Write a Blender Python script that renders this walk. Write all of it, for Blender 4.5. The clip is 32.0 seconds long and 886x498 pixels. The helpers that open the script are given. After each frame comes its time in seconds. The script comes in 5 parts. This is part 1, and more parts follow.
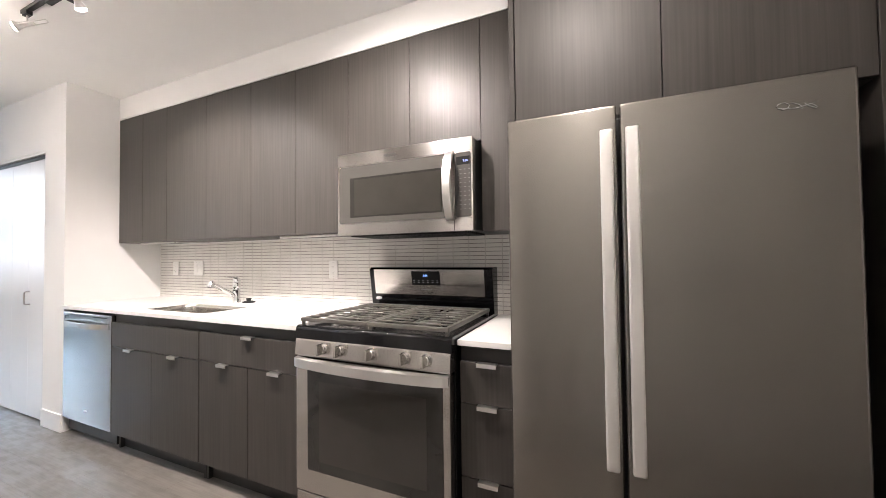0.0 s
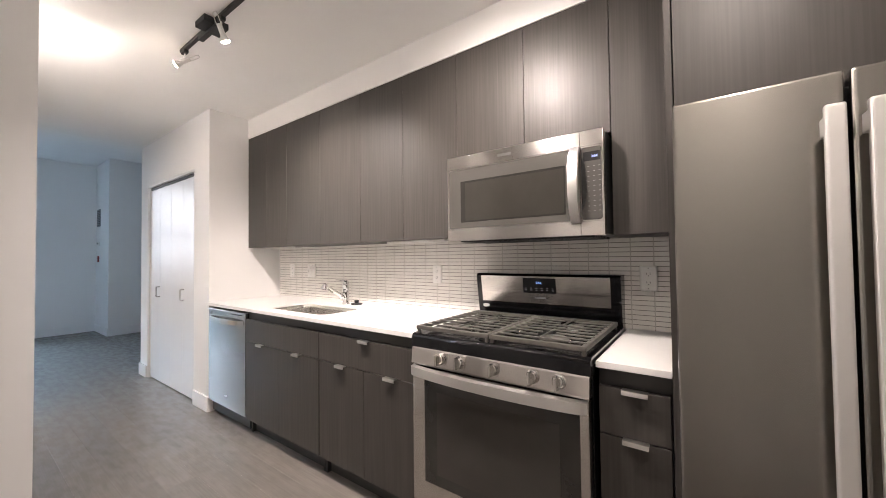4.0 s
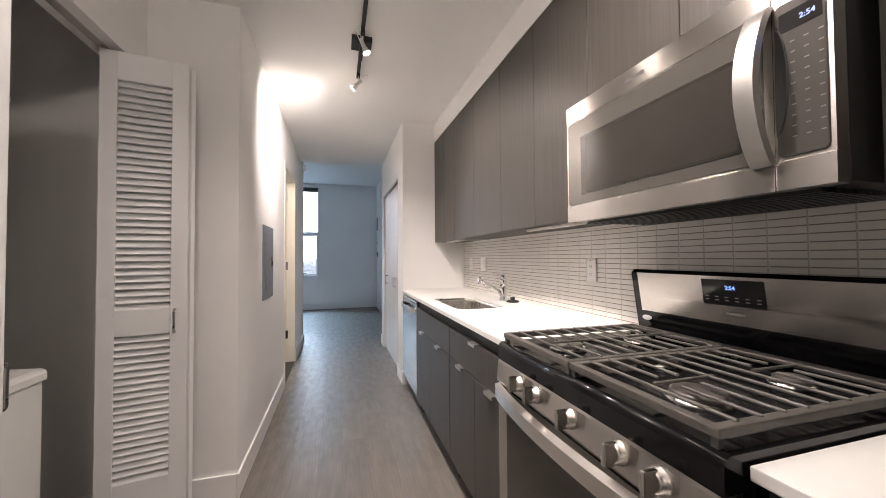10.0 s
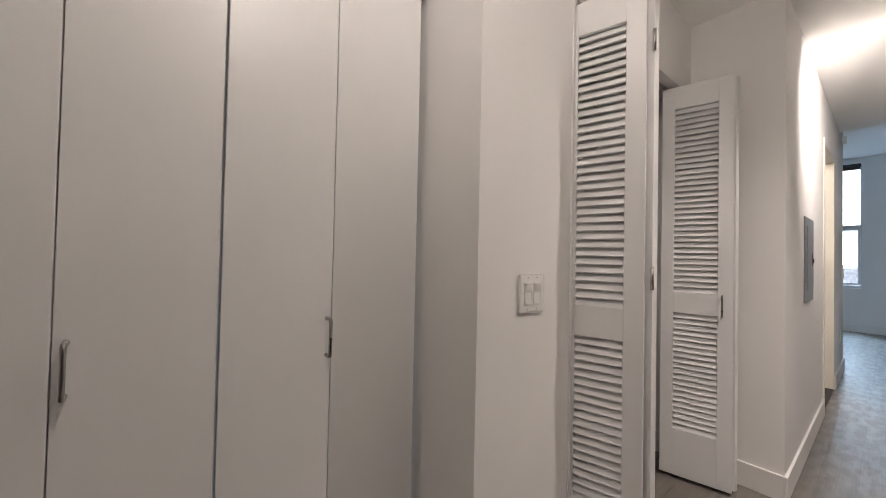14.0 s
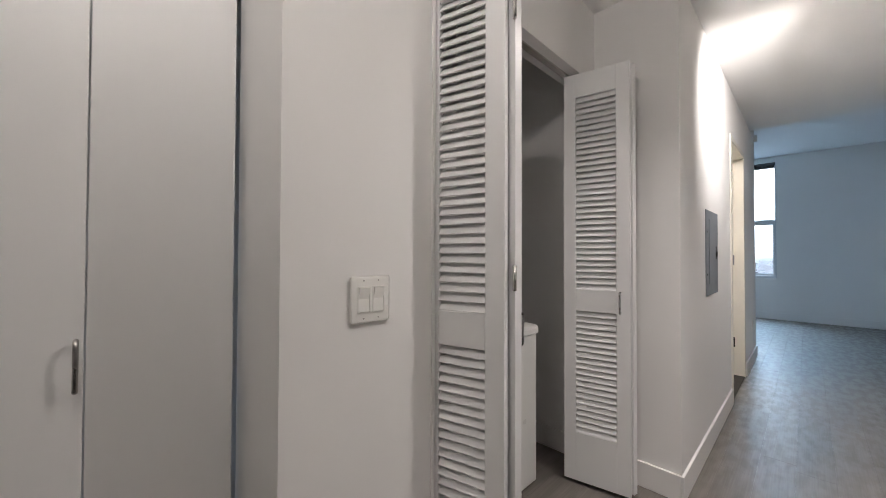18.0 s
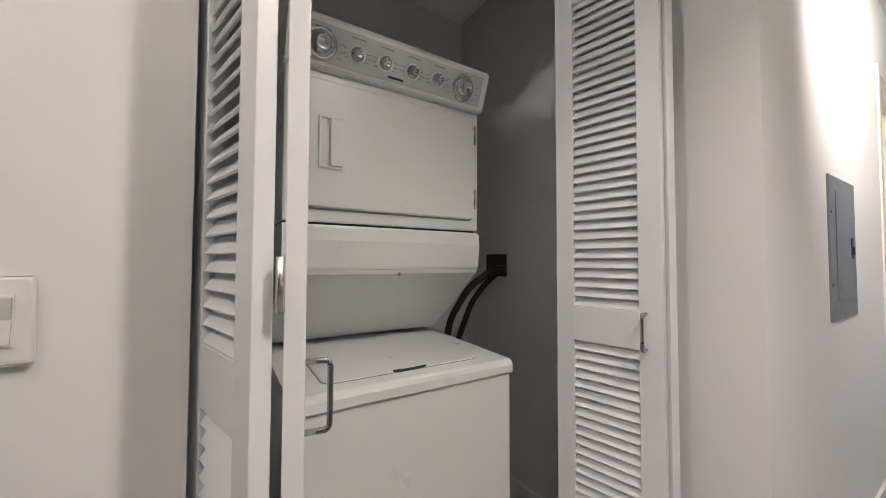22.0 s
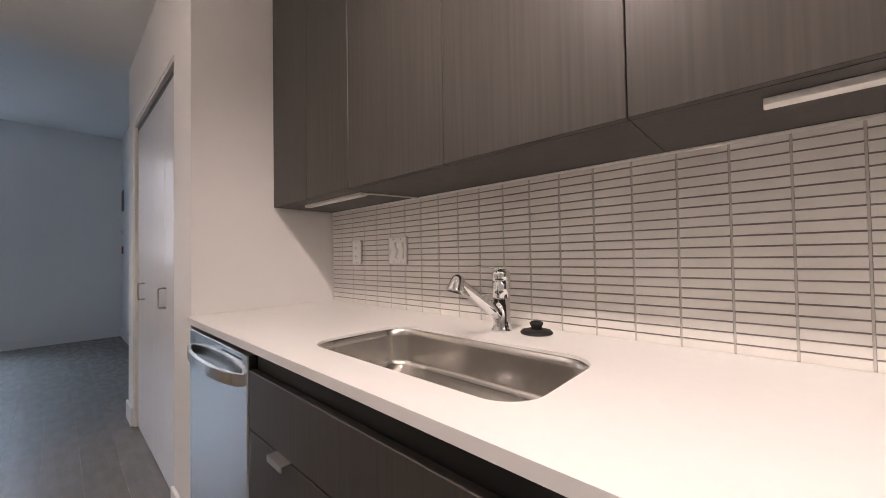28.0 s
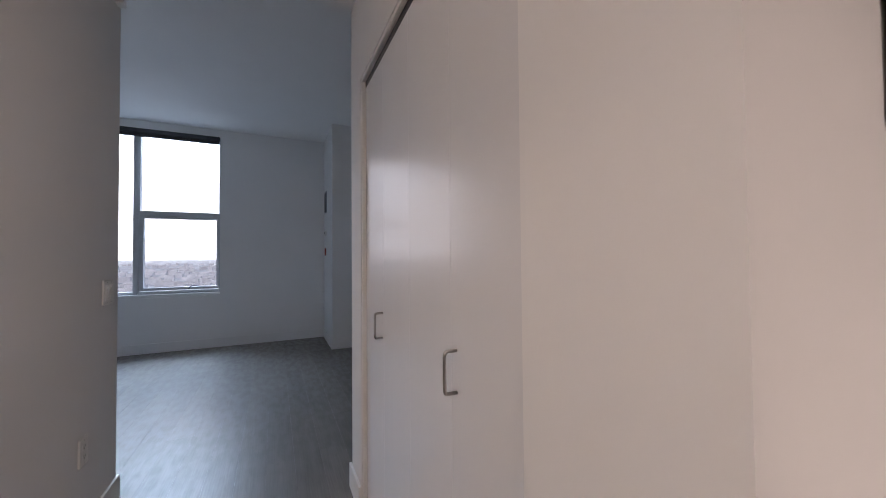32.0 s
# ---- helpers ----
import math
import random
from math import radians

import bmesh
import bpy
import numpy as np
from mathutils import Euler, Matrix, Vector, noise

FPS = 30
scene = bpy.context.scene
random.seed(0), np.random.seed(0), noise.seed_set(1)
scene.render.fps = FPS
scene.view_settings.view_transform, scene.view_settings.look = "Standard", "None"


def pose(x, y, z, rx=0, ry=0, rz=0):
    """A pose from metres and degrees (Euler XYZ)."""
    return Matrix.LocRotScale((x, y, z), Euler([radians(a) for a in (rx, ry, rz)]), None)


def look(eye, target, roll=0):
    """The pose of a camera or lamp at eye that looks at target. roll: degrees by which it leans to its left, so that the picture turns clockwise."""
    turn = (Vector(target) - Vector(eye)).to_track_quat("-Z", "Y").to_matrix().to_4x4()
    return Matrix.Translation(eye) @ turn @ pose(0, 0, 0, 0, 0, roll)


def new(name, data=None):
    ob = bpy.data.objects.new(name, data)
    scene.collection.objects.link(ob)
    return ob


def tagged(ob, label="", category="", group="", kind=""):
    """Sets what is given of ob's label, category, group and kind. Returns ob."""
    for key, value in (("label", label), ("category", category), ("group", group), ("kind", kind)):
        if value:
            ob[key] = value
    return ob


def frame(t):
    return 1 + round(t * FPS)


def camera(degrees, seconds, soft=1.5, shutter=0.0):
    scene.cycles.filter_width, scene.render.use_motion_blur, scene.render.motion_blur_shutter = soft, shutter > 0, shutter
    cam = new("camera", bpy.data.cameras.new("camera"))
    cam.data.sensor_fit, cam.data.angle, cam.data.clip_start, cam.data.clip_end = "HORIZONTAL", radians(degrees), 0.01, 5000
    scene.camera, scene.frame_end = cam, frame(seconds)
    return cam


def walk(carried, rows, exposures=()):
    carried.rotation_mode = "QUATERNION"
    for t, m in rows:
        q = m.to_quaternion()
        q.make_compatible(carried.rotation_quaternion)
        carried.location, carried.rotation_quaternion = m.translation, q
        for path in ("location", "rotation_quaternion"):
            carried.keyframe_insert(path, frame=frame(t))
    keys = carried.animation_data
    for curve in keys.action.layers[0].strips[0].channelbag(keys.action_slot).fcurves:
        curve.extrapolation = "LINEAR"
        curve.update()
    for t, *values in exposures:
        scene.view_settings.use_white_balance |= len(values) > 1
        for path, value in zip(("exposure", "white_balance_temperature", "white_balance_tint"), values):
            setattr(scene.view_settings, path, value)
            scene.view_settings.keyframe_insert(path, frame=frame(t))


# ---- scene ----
cam = camera(102.0, 32.0, soft=0.9)
PATH = [
    (0, (-1.93, -3.504, 1.225), (-0.095, -2.71, 1.27), -0.7),
    (0.5, (-1.941, -3.459, 1.232), (-0.156, -2.556, 1.259), -1.0),
    (1, (-1.946, -3.418, 1.216), (-0.201, -2.441, 1.249), -0.9),
    (1.5, (-1.966, -3.371, 1.204), (-0.26, -2.329, 1.251), -0.6),
    (2, (-1.956, -3.348, 1.216), (-0.264, -2.283, 1.263), -0.7),
    (2.5, (-1.951, -3.31, 1.232), (-0.264, -2.236, 1.279), -0.7),
    (3, (-1.944, -3.294, 1.237), (-0.276, -2.191, 1.285), -0.6),
    (3.5, (-1.927, -3.298, 1.253), (-0.28, -2.164, 1.299), -0.7),
    (5.5, (-1.923, -3.306, 1.271), (-0.377, -2.039, 1.324), -0.5),
    (6, (-1.921, -3.319, 1.32), (-0.387, -2.036, 1.371), -0.6),
    (6.5, (-1.903, -3.348, 1.374), (-0.378, -2.055, 1.428), -0.5),
    (7, (-1.89, -3.358, 1.396), (-0.37, -2.06, 1.442), -0.6),
    (7.5, (-1.903, -3.341, 1.325), (-0.382, -2.044, 1.371), -0.6),
    (8, (-1.87, -3.359, 1.263), (-0.349, -2.061, 1.309), -0.7),
    (8.5, (-1.698, -3.422, 1.267), (-0.22, -2.075, 1.304), -1.1),
    (9, (-1.558, -3.466, 1.244), (-0.297, -1.914, 1.287), -0.9),
    (9.5, (-1.366, -3.434, 1.226), (-0.439, -1.662, 1.268), -0.8),
    (10, (-1.23, -3.392, 1.219), (-0.671, -1.472, 1.266), -0.4),
    (10.5, (-1.156, -3.393, 1.195), (-1.032, -1.397, 1.255), -0.0),
    (11, (-1.134, -3.388, 1.203), (-1.359, -1.402, 1.266), 0.4),
    (11.5, (-1.183, -3.432, 1.195), (-1.481, -1.456, 1.26), 0.5),
    (12, (-1.231, -3.468, 1.178), (-1.566, -1.498, 1.242), 0.4),
    (12.5, (-1.265, -3.498, 1.151), (-1.773, -1.564, 1.215), 0.4),
    (13, (-1.338, -3.568, 1.148), (-2.19, -1.759, 1.21), 0.6),
    (13.5, (-1.383, -3.664, 1.159), (-2.643, -2.112, 1.215), 0.9),
    (14, (-1.409, -3.743, 1.171), (-2.967, -2.489, 1.207), 1.2),
    (14.5, (-1.429, -3.794, 1.172), (-3.131, -2.743, 1.194), 1.3),
    (16.5, (-1.374, -3.736, 1.2), (-3.196, -2.91, 1.223), 0.7),
    (17, (-1.359, -3.657, 1.19), (-3.075, -2.63, 1.222), 0.6),
    (17.5, (-1.323, -3.54, 1.171), (-2.866, -2.27, 1.222), 0.0),
    (18, (-1.301, -3.334, 1.176), (-2.725, -1.93, 1.207), 0.2),
    (18.5, (-1.303, -3.133, 1.192), (-2.712, -1.714, 1.245), -0.2),
    (19, (-1.336, -2.959, 1.21), (-2.737, -1.533, 1.257), -0.0),
    (19.5, (-1.413, -2.778, 1.25), (-2.821, -1.358, 1.301), 0.1),
    (20, (-1.45, -2.651, 1.255), (-2.919, -1.295, 1.317), -0.1),
    (20.5, (-1.446, -2.506, 1.3), (-3.038, -1.297, 1.363), -0.0),
    (21, (-1.453, -2.456, 1.32), (-3.12, -1.351, 1.384), 0.3),
    (21.5, (-1.433, -2.466, 1.253), (-3.114, -1.385, 1.317), 0.2),
    (22, (-1.39, -2.514, 1.14), (-3.078, -1.444, 1.207), 0.2),
    (22.5, (-1.36, -2.544, 1.111), (-3.052, -1.479, 1.175), 0.1),
    (23, (-1.354, -2.545, 1.129), (-3.05, -1.488, 1.194), 0.1),
    (23.5, (-1.344, -2.564, 1.158), (-3.041, -1.508, 1.23), 0.0),
    (24, (-1.298, -2.558, 1.165), (-2.989, -1.493, 1.234), -0.1),
    (24.5, (-1.208, -2.494, 1.17), (-2.667, -1.128, 1.232), -0.3),
    (25, (-1.148, -2.375, 1.158), (-2.139, -0.639, 1.208), -0.5),
    (25.5, (-1.076, -2.175, 1.138), (-1.504, -0.222, 1.19), -1.6),
    (26, (-0.993, -2.028, 1.15), (-0.847, -0.034, 1.205), -1.7),
    (26.5, (-0.98, -1.949, 1.151), (-0.304, -0.067, 1.187), -1.5),
    (28.5, (-1.003, -1.542, 1.124), (0.524, -0.252, 1.159), -1.1),
    (29, (-1.009, -1.431, 1.141), (0.528, -0.152, 1.166), -1.2),
    (29.5, (-1.011, -1.265, 1.137), (0.54, -0.002, 1.163), -1.0),
    (30, (-1.027, -1.089, 1.155), (0.575, 0.108, 1.188), -0.8),
    (30.5, (-1.026, -0.851, 1.153), (0.596, 0.319, 1.182), -1.0),
    (31, (-0.965, -0.599, 1.199), (0.465, 0.8, 1.209), -1.1),
    (31.5, (-1.0, -0.347, 1.199), (0.091, 1.328, 1.226), -0.5),
    (32, (-1.004, -0.115, 1.214), (-0.156, 1.695, 1.258), -0.5),
]
walk(cam, [(t, look(eye, aim, lean)) for t, eye, aim, lean in PATH],
     exposures=[(0.0, 0.80, 6250, 12), (3.0, 0.60, 6450, 14), (6.0, 0.58, 6450, 13), (8.5, 0.46, 6450, 13), (10.0, 0.25, 6500, 14), (12.0, 0.0, 6450, 13), (13.0, 0.09, 6450, 13),
                (14.5, 0.21, 6500, 12), (17.0, 0.24, 6050, 9), (19.0, 0.13, 6200, 11), (20.0, 0.32, 6350, 12), (21.0, 0.47, 6350, 12), (23.0, 0.49, 6100, 10), (25.0, 0.18, 6250, 12),
                (26.0, -0.41, 6700, 17), (28.5, -0.39, 6800, 21), (30.0, -0.33, 6650, 19), (31.0, -0.43, 6650, 19), (32.0, -0.48, 6800, 23)])

# ---- world and lights ----
world = bpy.data.worlds.new("world")
scene.world = world
world.use_nodes = True
wn = world.node_tree
sky = wn.nodes.new("ShaderNodeTexSky")
sky.sky_type = "NISHITA"
sky.sun_disc = False
sky.sun_elevation = radians(51)
sky.sun_rotation = radians(180)
wn.links.new(sky.outputs[0], wn.nodes["Background"].inputs[0])
wn.nodes["Background"].inputs[1].default_value = 0.15

CEIL, CEIL2 = 2.548, 3.02


def lamp(name, kind, energy, colour, m, **kw):
    data = bpy.data.lights.new(name, kind)
    data.energy, data.color = energy, colour
    for key, value in kw.items():
        if key == "size":
            data.size = value
        elif key == "size_y":
            data.shape, data.size_y = "RECTANGLE", value
        elif key == "spot":
            data.spot_size = radians(value)
        elif key == "blend":
            data.spot_blend = value
        elif key == "soft":
            data.shadow_soft_size = value
    ob = new(name, data)
    ob.matrix_world = m
    return ob


WARM = (1.0, 0.89, 0.80)
# window daylight
lamp("window_light", "AREA", 850, (0.49, 0.745, 1.0), look((-2.6, 8.2, 4.6), (-2.3, 3.2, 0.6)), size=3.2, size_y=2.4)
# soft overcast sun behind the building
overcast = bpy.data.lights.new("overcast_sun", "SUN")
overcast.energy, overcast.angle, overcast.color = 1.5, radians(15), (1.0, 0.98, 0.95)
new("overcast_sun", overcast).matrix_world = look((-2, -40, 50), (-2, 0, 0))
# track heads: y along the track, aim point, watts
HEADS = [(-0.80, (-1.75, -0.27, 2.02), 92, 108), (-1.29, (-0.34, -1.12, 0.95), 98, 122), (-1.86, (-1.40, -2.25, 0.3), 56, 122),
         (-2.52, (-0.30, -2.50, 1.0), 82, 145)]
TRACK_X = -1.095

# ---- materials ----


def shader(name, rough=0.5, metal=0.0, spec=0.5):
    m = bpy.data.materials.new(name)
    m.use_nodes = True
    b = m.node_tree.nodes["Principled BSDF"]
    b.inputs["Roughness"].default_value = rough
    b.inputs["Metallic"].default_value = metal
    b.inputs["Specular IOR Level"].default_value = spec
    return m, m.node_tree.nodes, m.node_tree.links, b


def noise_at(nodes, links, scale, detail=3.0, stretch=(1, 1, 1)):
    geo = nodes.new("ShaderNodeNewGeometry")
    mp = nodes.new("ShaderNodeMapping")
    mp.inputs["Scale"].default_value = stretch
    tex = nodes.new("ShaderNodeTexNoise")
    tex.inputs["Scale"].default_value = scale
    tex.inputs["Detail"].default_value = detail
    links.new(geo.outputs["Position"], mp.inputs["Vector"])
    links.new(mp.outputs[0], tex.inputs["Vector"])
    return tex.outputs["Fac"]


def ramp(nodes, links, fac, a, b, lo=0.3, hi=0.7):
    r = nodes.new("ShaderNodeValToRGB")
    r.color_ramp.elements[0].position, r.color_ramp.elements[1].position = lo, hi
    r.color_ramp.elements[0].color, r.color_ramp.elements[1].color = (*a, 1), (*b, 1)
    links.new(fac, r.inputs[0])
    return r.outputs[0]


def mix(nodes, links, kind, fac, a, b):
    n = nodes.new("ShaderNodeMix")
    n.data_type, n.blend_type = "RGBA", kind
    n.inputs[0].default_value = fac
    links.new(a, n.inputs[6])
    links.new(b, n.inputs[7])
    return n.outputs[2]


def bump(nodes, links, b, fac, strength, dist=0.001):
    n = nodes.new("ShaderNodeBump")
    n.inputs["Strength"].default_value, n.inputs["Distance"].default_value = strength, dist
    links.new(fac, n.inputs["Height"])
    links.new(n.outputs[0], b.inputs["Normal"])


def plain(name, col, rough=0.5, metal=0.0, vary=0.04, scale=3.0, fine=0.0, fine_scale=400.0, rough_vary=0.05, spec=0.5, stretch=(1, 1, 1)):
    """Base colour with slow stains, fine relief and uneven gloss."""
    m, nodes, links, b = shader(name, rough, metal, spec)
    lo = tuple(max(0, c * (1 - vary)) for c in col)
    hi = tuple(min(1, c * (1 + vary)) for c in col)
    slow = noise_at(nodes, links, scale, 4.0, stretch)
    links.new(ramp(nodes, links, slow, lo, hi), b.inputs["Base Color"])
    mr = nodes.new("ShaderNodeMapRange")
    mr.inputs[3].default_value, mr.inputs[4].default_value = max(0.02, rough - rough_vary), min(1, rough + rough_vary)
    links.new(noise_at(nodes, links, scale * 4, 3.0, stretch), mr.inputs[0])
    links.new(mr.outputs[0], b.inputs["Roughness"])
    if fine:
        bump(nodes, links, b, noise_at(nodes, links, fine_scale, 2.0, stretch), fine)
    return m


def grained(name, dark, light, rough, along, fine=0.25, random_tint=0.0, spec=0.5):
    """Wood: fine streaks along one axis over slow, wide bands."""
    m, nodes, links, b = shader(name, rough, 0.0, spec)
    fine_s = tuple(0.02 if i == along else 1.0 for i in range(3))
    wide_s = tuple(0.12 if i == along else 1.0 for i in range(3))
    f = noise_at(nodes, links, 110.0, 4.0, fine_s)
    w = noise_at(nodes, links, 14.0, 3.0, wide_s)
    c = mix(nodes, links, "MULTIPLY", 0.75, ramp(nodes, links, f, dark, light, 0.25, 0.75),
            ramp(nodes, links, w, (0.78, 0.78, 0.78), (1.0, 1.0, 1.0), 0.3, 0.7))
    if random_tint:
        info = nodes.new("ShaderNodeObjectInfo")
        c = mix(nodes, links, "MULTIPLY", 1.0, c, ramp(nodes, links, info.outputs["Random"],
                (1 - random_tint,) * 3, (1.0, 1.0, 1.0), 0.0, 1.0))
    links.new(c, b.inputs["Base Color"])
    mr = nodes.new("ShaderNodeMapRange")
    mr.inputs[3].default_value, mr.inputs[4].default_value = rough - 0.06, rough + 0.08
    links.new(w, mr.inputs[0])
    links.new(mr.outputs[0], b.inputs["Roughness"])
    bump(nodes, links, b, f, fine, 0.0006)
    return m


def brushed(name, col, rough, along, metal=1.0, aniso=0.55):
    """Steel with a faint grain, slow smears and highlights drawn out across the grain."""
    m, nodes, links, b = shader(name, rough, metal)
    w = noise_at(nodes, links, 1.6, 3.0)
    s = tuple(0.01 if i == along else 1.0 for i in range(3))
    f = noise_at(nodes, links, 900.0, 1.0, s)
    links.new(mix(nodes, links, "MULTIPLY", 1.0, ramp(nodes, links, w, tuple(c * 0.97 for c in col), col),
              ramp(nodes, links, f, (0.97, 0.97, 0.97), (1, 1, 1))), b.inputs["Base Color"])
    mr = nodes.new("ShaderNodeMapRange")
    mr.inputs[3].default_value, mr.inputs[4].default_value = rough - 0.005, rough + 0.005
    links.new(w, mr.inputs[0])
    links.new(mr.outputs[0], b.inputs["Roughness"])
    if aniso:
        tg = nodes.new("ShaderNodeTangent")
        tg.direction_type, tg.axis = "RADIAL", "Z"
        links.new(tg.outputs[0], b.inputs["Tangent"])
        b.inputs["Anisotropic"].default_value = aniso
        b.inputs["Anisotropic Rotation"].default_value = 0.25
    return m


def glowing(name, col, strength):
    m, nodes, links, b = shader(name, 0.4)
    b.inputs["Base Color"].default_value = (*col, 1)
    b.inputs["Emission Color"].default_value = (*col, 1)
    b.inputs["Emission Strength"].default_value = strength
    return m


WALL = plain("wall_paint", (0.83, 0.82, 0.81), 0.65, vary=0.015, scale=1.5, fine=0.12, fine_scale=260)
CEILM = plain("ceiling_paint", (0.91, 0.905, 0.89), 0.8, vary=0.02, scale=1.2, fine=0.15, fine_scale=200)
TRIM = plain("trim_paint", (0.82, 0.81, 0.80), 0.4, vary=0.02, scale=4, fine=0.04, fine_scale=120)
DOOR_PAINT = plain("door_paint", (0.80, 0.80, 0.80), 0.40, vary=0.02, scale=2, fine=0.05, fine_scale=300, stretch=(1, 1, 0.1))
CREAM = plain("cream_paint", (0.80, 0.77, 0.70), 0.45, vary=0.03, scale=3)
WOOD = grained("dark_wood_laminate", (0.044, 0.0392, 0.035), (0.068, 0.0608, 0.0545), 0.405, 2, fine=0.010, spec=0.38)
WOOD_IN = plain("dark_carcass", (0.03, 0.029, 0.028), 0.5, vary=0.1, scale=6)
STEEL = brushed("brushed_steel", (0.60, 0.575, 0.545), 0.23, 1, aniso=0.85)
STEEL_D = brushed("dishwasher_steel", (0.58, 0.57, 0.55), 0.20, 1)
STEEL_V = brushed("brushed_steel_door", (0.325, 0.308, 0.283), 0.24, 1, aniso=0.72)
BRIGHT = brushed("satin_aluminium", (0.80, 0.79, 0.77), 0.28, 1)
BRIGHT_V = plain("satin_bar", (0.86, 0.84, 0.82), 0.48, 0.85, vary=0.02, rough_vary=0.02)
SINKM = brushed("sink_steel", (0.68, 0.66, 0.63), 0.24, 0, 1.0, 0.0)
CHROME = plain("chrome", (0.80, 0.80, 0.80), 0.07, 1.0, vary=0.02, rough_vary=0.03)
QUARTZ = plain("white_quartz", (0.80, 0.79, 0.775), 0.30, vary=0.01, scale=40, rough_vary=0.02)
BLACK_GLOSS = plain("black_enamel", (0.008, 0.008, 0.009), 0.10, vary=0.1, rough_vary=0.02, spec=0.35)
BLACK_GLASS = plain("black_glass", (0.02, 0.02, 0.02), 0.05, vary=0.1, rough_vary=0.015, spec=0.6)
IRON = plain("cast_iron", (0.085, 0.078, 0.071), 0.45, vary=0.2, scale=30, fine=0.3, fine_scale=600)
OVEN_GLASS = plain("oven_glass", (0.028, 0.026, 0.024), 0.07, vary=0.25, scale=4, rough_vary=0.015, spec=0.7)
INNER_GLASS = plain("inner_oven_glass", (0.038, 0.035, 0.031), 0.08, vary=0.08, scale=5, rough_vary=0.02, spec=0.6)
BLACK_PLASTIC = plain("black_plastic", (0.02, 0.02, 0.02), 0.4, vary=0.1)
RUBBER = plain("black_rubber", (0.015, 0.015, 0.015), 0.6, vary=0.15)
KEYPAD = plain("keypad_grey", (0.075, 0.071, 0.066), 0.22, vary=0.05)
WHITE_PLASTIC = plain("white_plastic", (0.82, 0.81, 0.78), 0.35, vary=0.02)
APPLIANCE = plain("white_enamel", (0.84, 0.84, 0.82), 0.28, vary=0.01, scale=3, rough_vary=0.015)
# printed marks, and painted shade round the dryer door and washer lid
GREY_PRINT_SHADE = plain("grey_print_shade", (0.30, 0.30, 0.31), 0.6)
PANEL_GREY = plain("panel_grey", (0.22, 0.235, 0.26), 0.45, vary=0.04, scale=5)
TILE = plain("tile_glaze", (0.79, 0.765, 0.725), 0.16, vary=0.04, scale=9)
# same grout twice: lit tone for vertical joints, darkened for shade in the grooves
GROUT_LIT = plain("grout_lit", (0.52, 0.50, 0.46), 0.8, vary=0.06, scale=40)
GROUT_SHADED = plain("grout_shaded", (0.28, 0.262, 0.24), 0.85, vary=0.08, scale=40)


def floor_vinyl():
    """Grey-brown planks: streaks, hand-scraped hollows and patchy gloss."""
    m, nodes, links, b = shader("floor_plank", 0.3)
    f = noise_at(nodes, links, 150.0, 3.0, (1, 0.03, 1))
    w = noise_at(nodes, links, 22.0, 4.0, (1, 0.14, 1))
    p = noise_at(nodes, links, 20.0, 3.0, (1, 0.40, 1))
    c = mix(nodes, links, "MULTIPLY", 0.8, ramp(nodes, links, f, (0.180, 0.160, 0.143), (0.228, 0.205, 0.184), 0.25, 0.75),
            ramp(nodes, links, w, (0.72, 0.72, 0.72), (1, 1, 1)))
    info = nodes.new("ShaderNodeObjectInfo")
    c = mix(nodes, links, "MULTIPLY", 1.0, c, ramp(nodes, links, info.outputs["Random"], (0.84, 0.84, 0.85), (1, 1, 1), 0.0, 1.0))
    links.new(c, b.inputs["Base Color"])
    mr = nodes.new("ShaderNodeMapRange")
    mr.inputs[1].default_value, mr.inputs[2].default_value = 0.40, 0.60
    mr.inputs[3].default_value, mr.inputs[4].default_value = 0.28, 0.46
    links.new(p, mr.inputs[0])
    links.new(mr.outputs[0], b.inputs["Roughness"])
    bump(nodes, links, b, noise_at(nodes, links, 26.0, 2.0, (1, 0.24, 1)), 0.15, 0.0015)
    return m


FLOOR = floor_vinyl()
FLOOR_BASE = plain("floor_base", (0.05, 0.047, 0.045), 0.7, vary=0.1)
BULB = glowing("bulb", (1.0, 0.86, 0.68), 60)
SCREEN_BLUE = glowing("clock_digits", (0.25, 0.45, 1.0), 1.3)
SCREEN_DIM = glowing("dim_clock_digits", (0.30, 0.42, 1.0), 0.35)
# roofs and land: distance haze is put into these pale bluish colours
HOUSE = plain("hazy_far_house", (0.78, 0.79, 0.82), 0.8, vary=0.25, scale=0.05)
LAND = plain("hazy_far_land", (0.62, 0.68, 0.72), 0.9, vary=0.2, scale=0.01)
WIN_FRAME = plain("window_frame_paint", (0.62, 0.64, 0.67), 0.4, vary=0.03)
CLOSET_PAINT = plain("closet_door_paint", (0.80, 0.80, 0.81), 0.24, vary=0.015, scale=2, rough_vary=0.03, stretch=(1, 1, 0.1))
HANDLE = plain("satin_nickel", (0.42, 0.41, 0.40), 0.28, 1.0, vary=0.04)
BLIND = plain("blind_headrail", (0.06, 0.06, 0.065), 0.5, vary=0.05)

# ---- mesh helpers ----
ORIGIN = {}


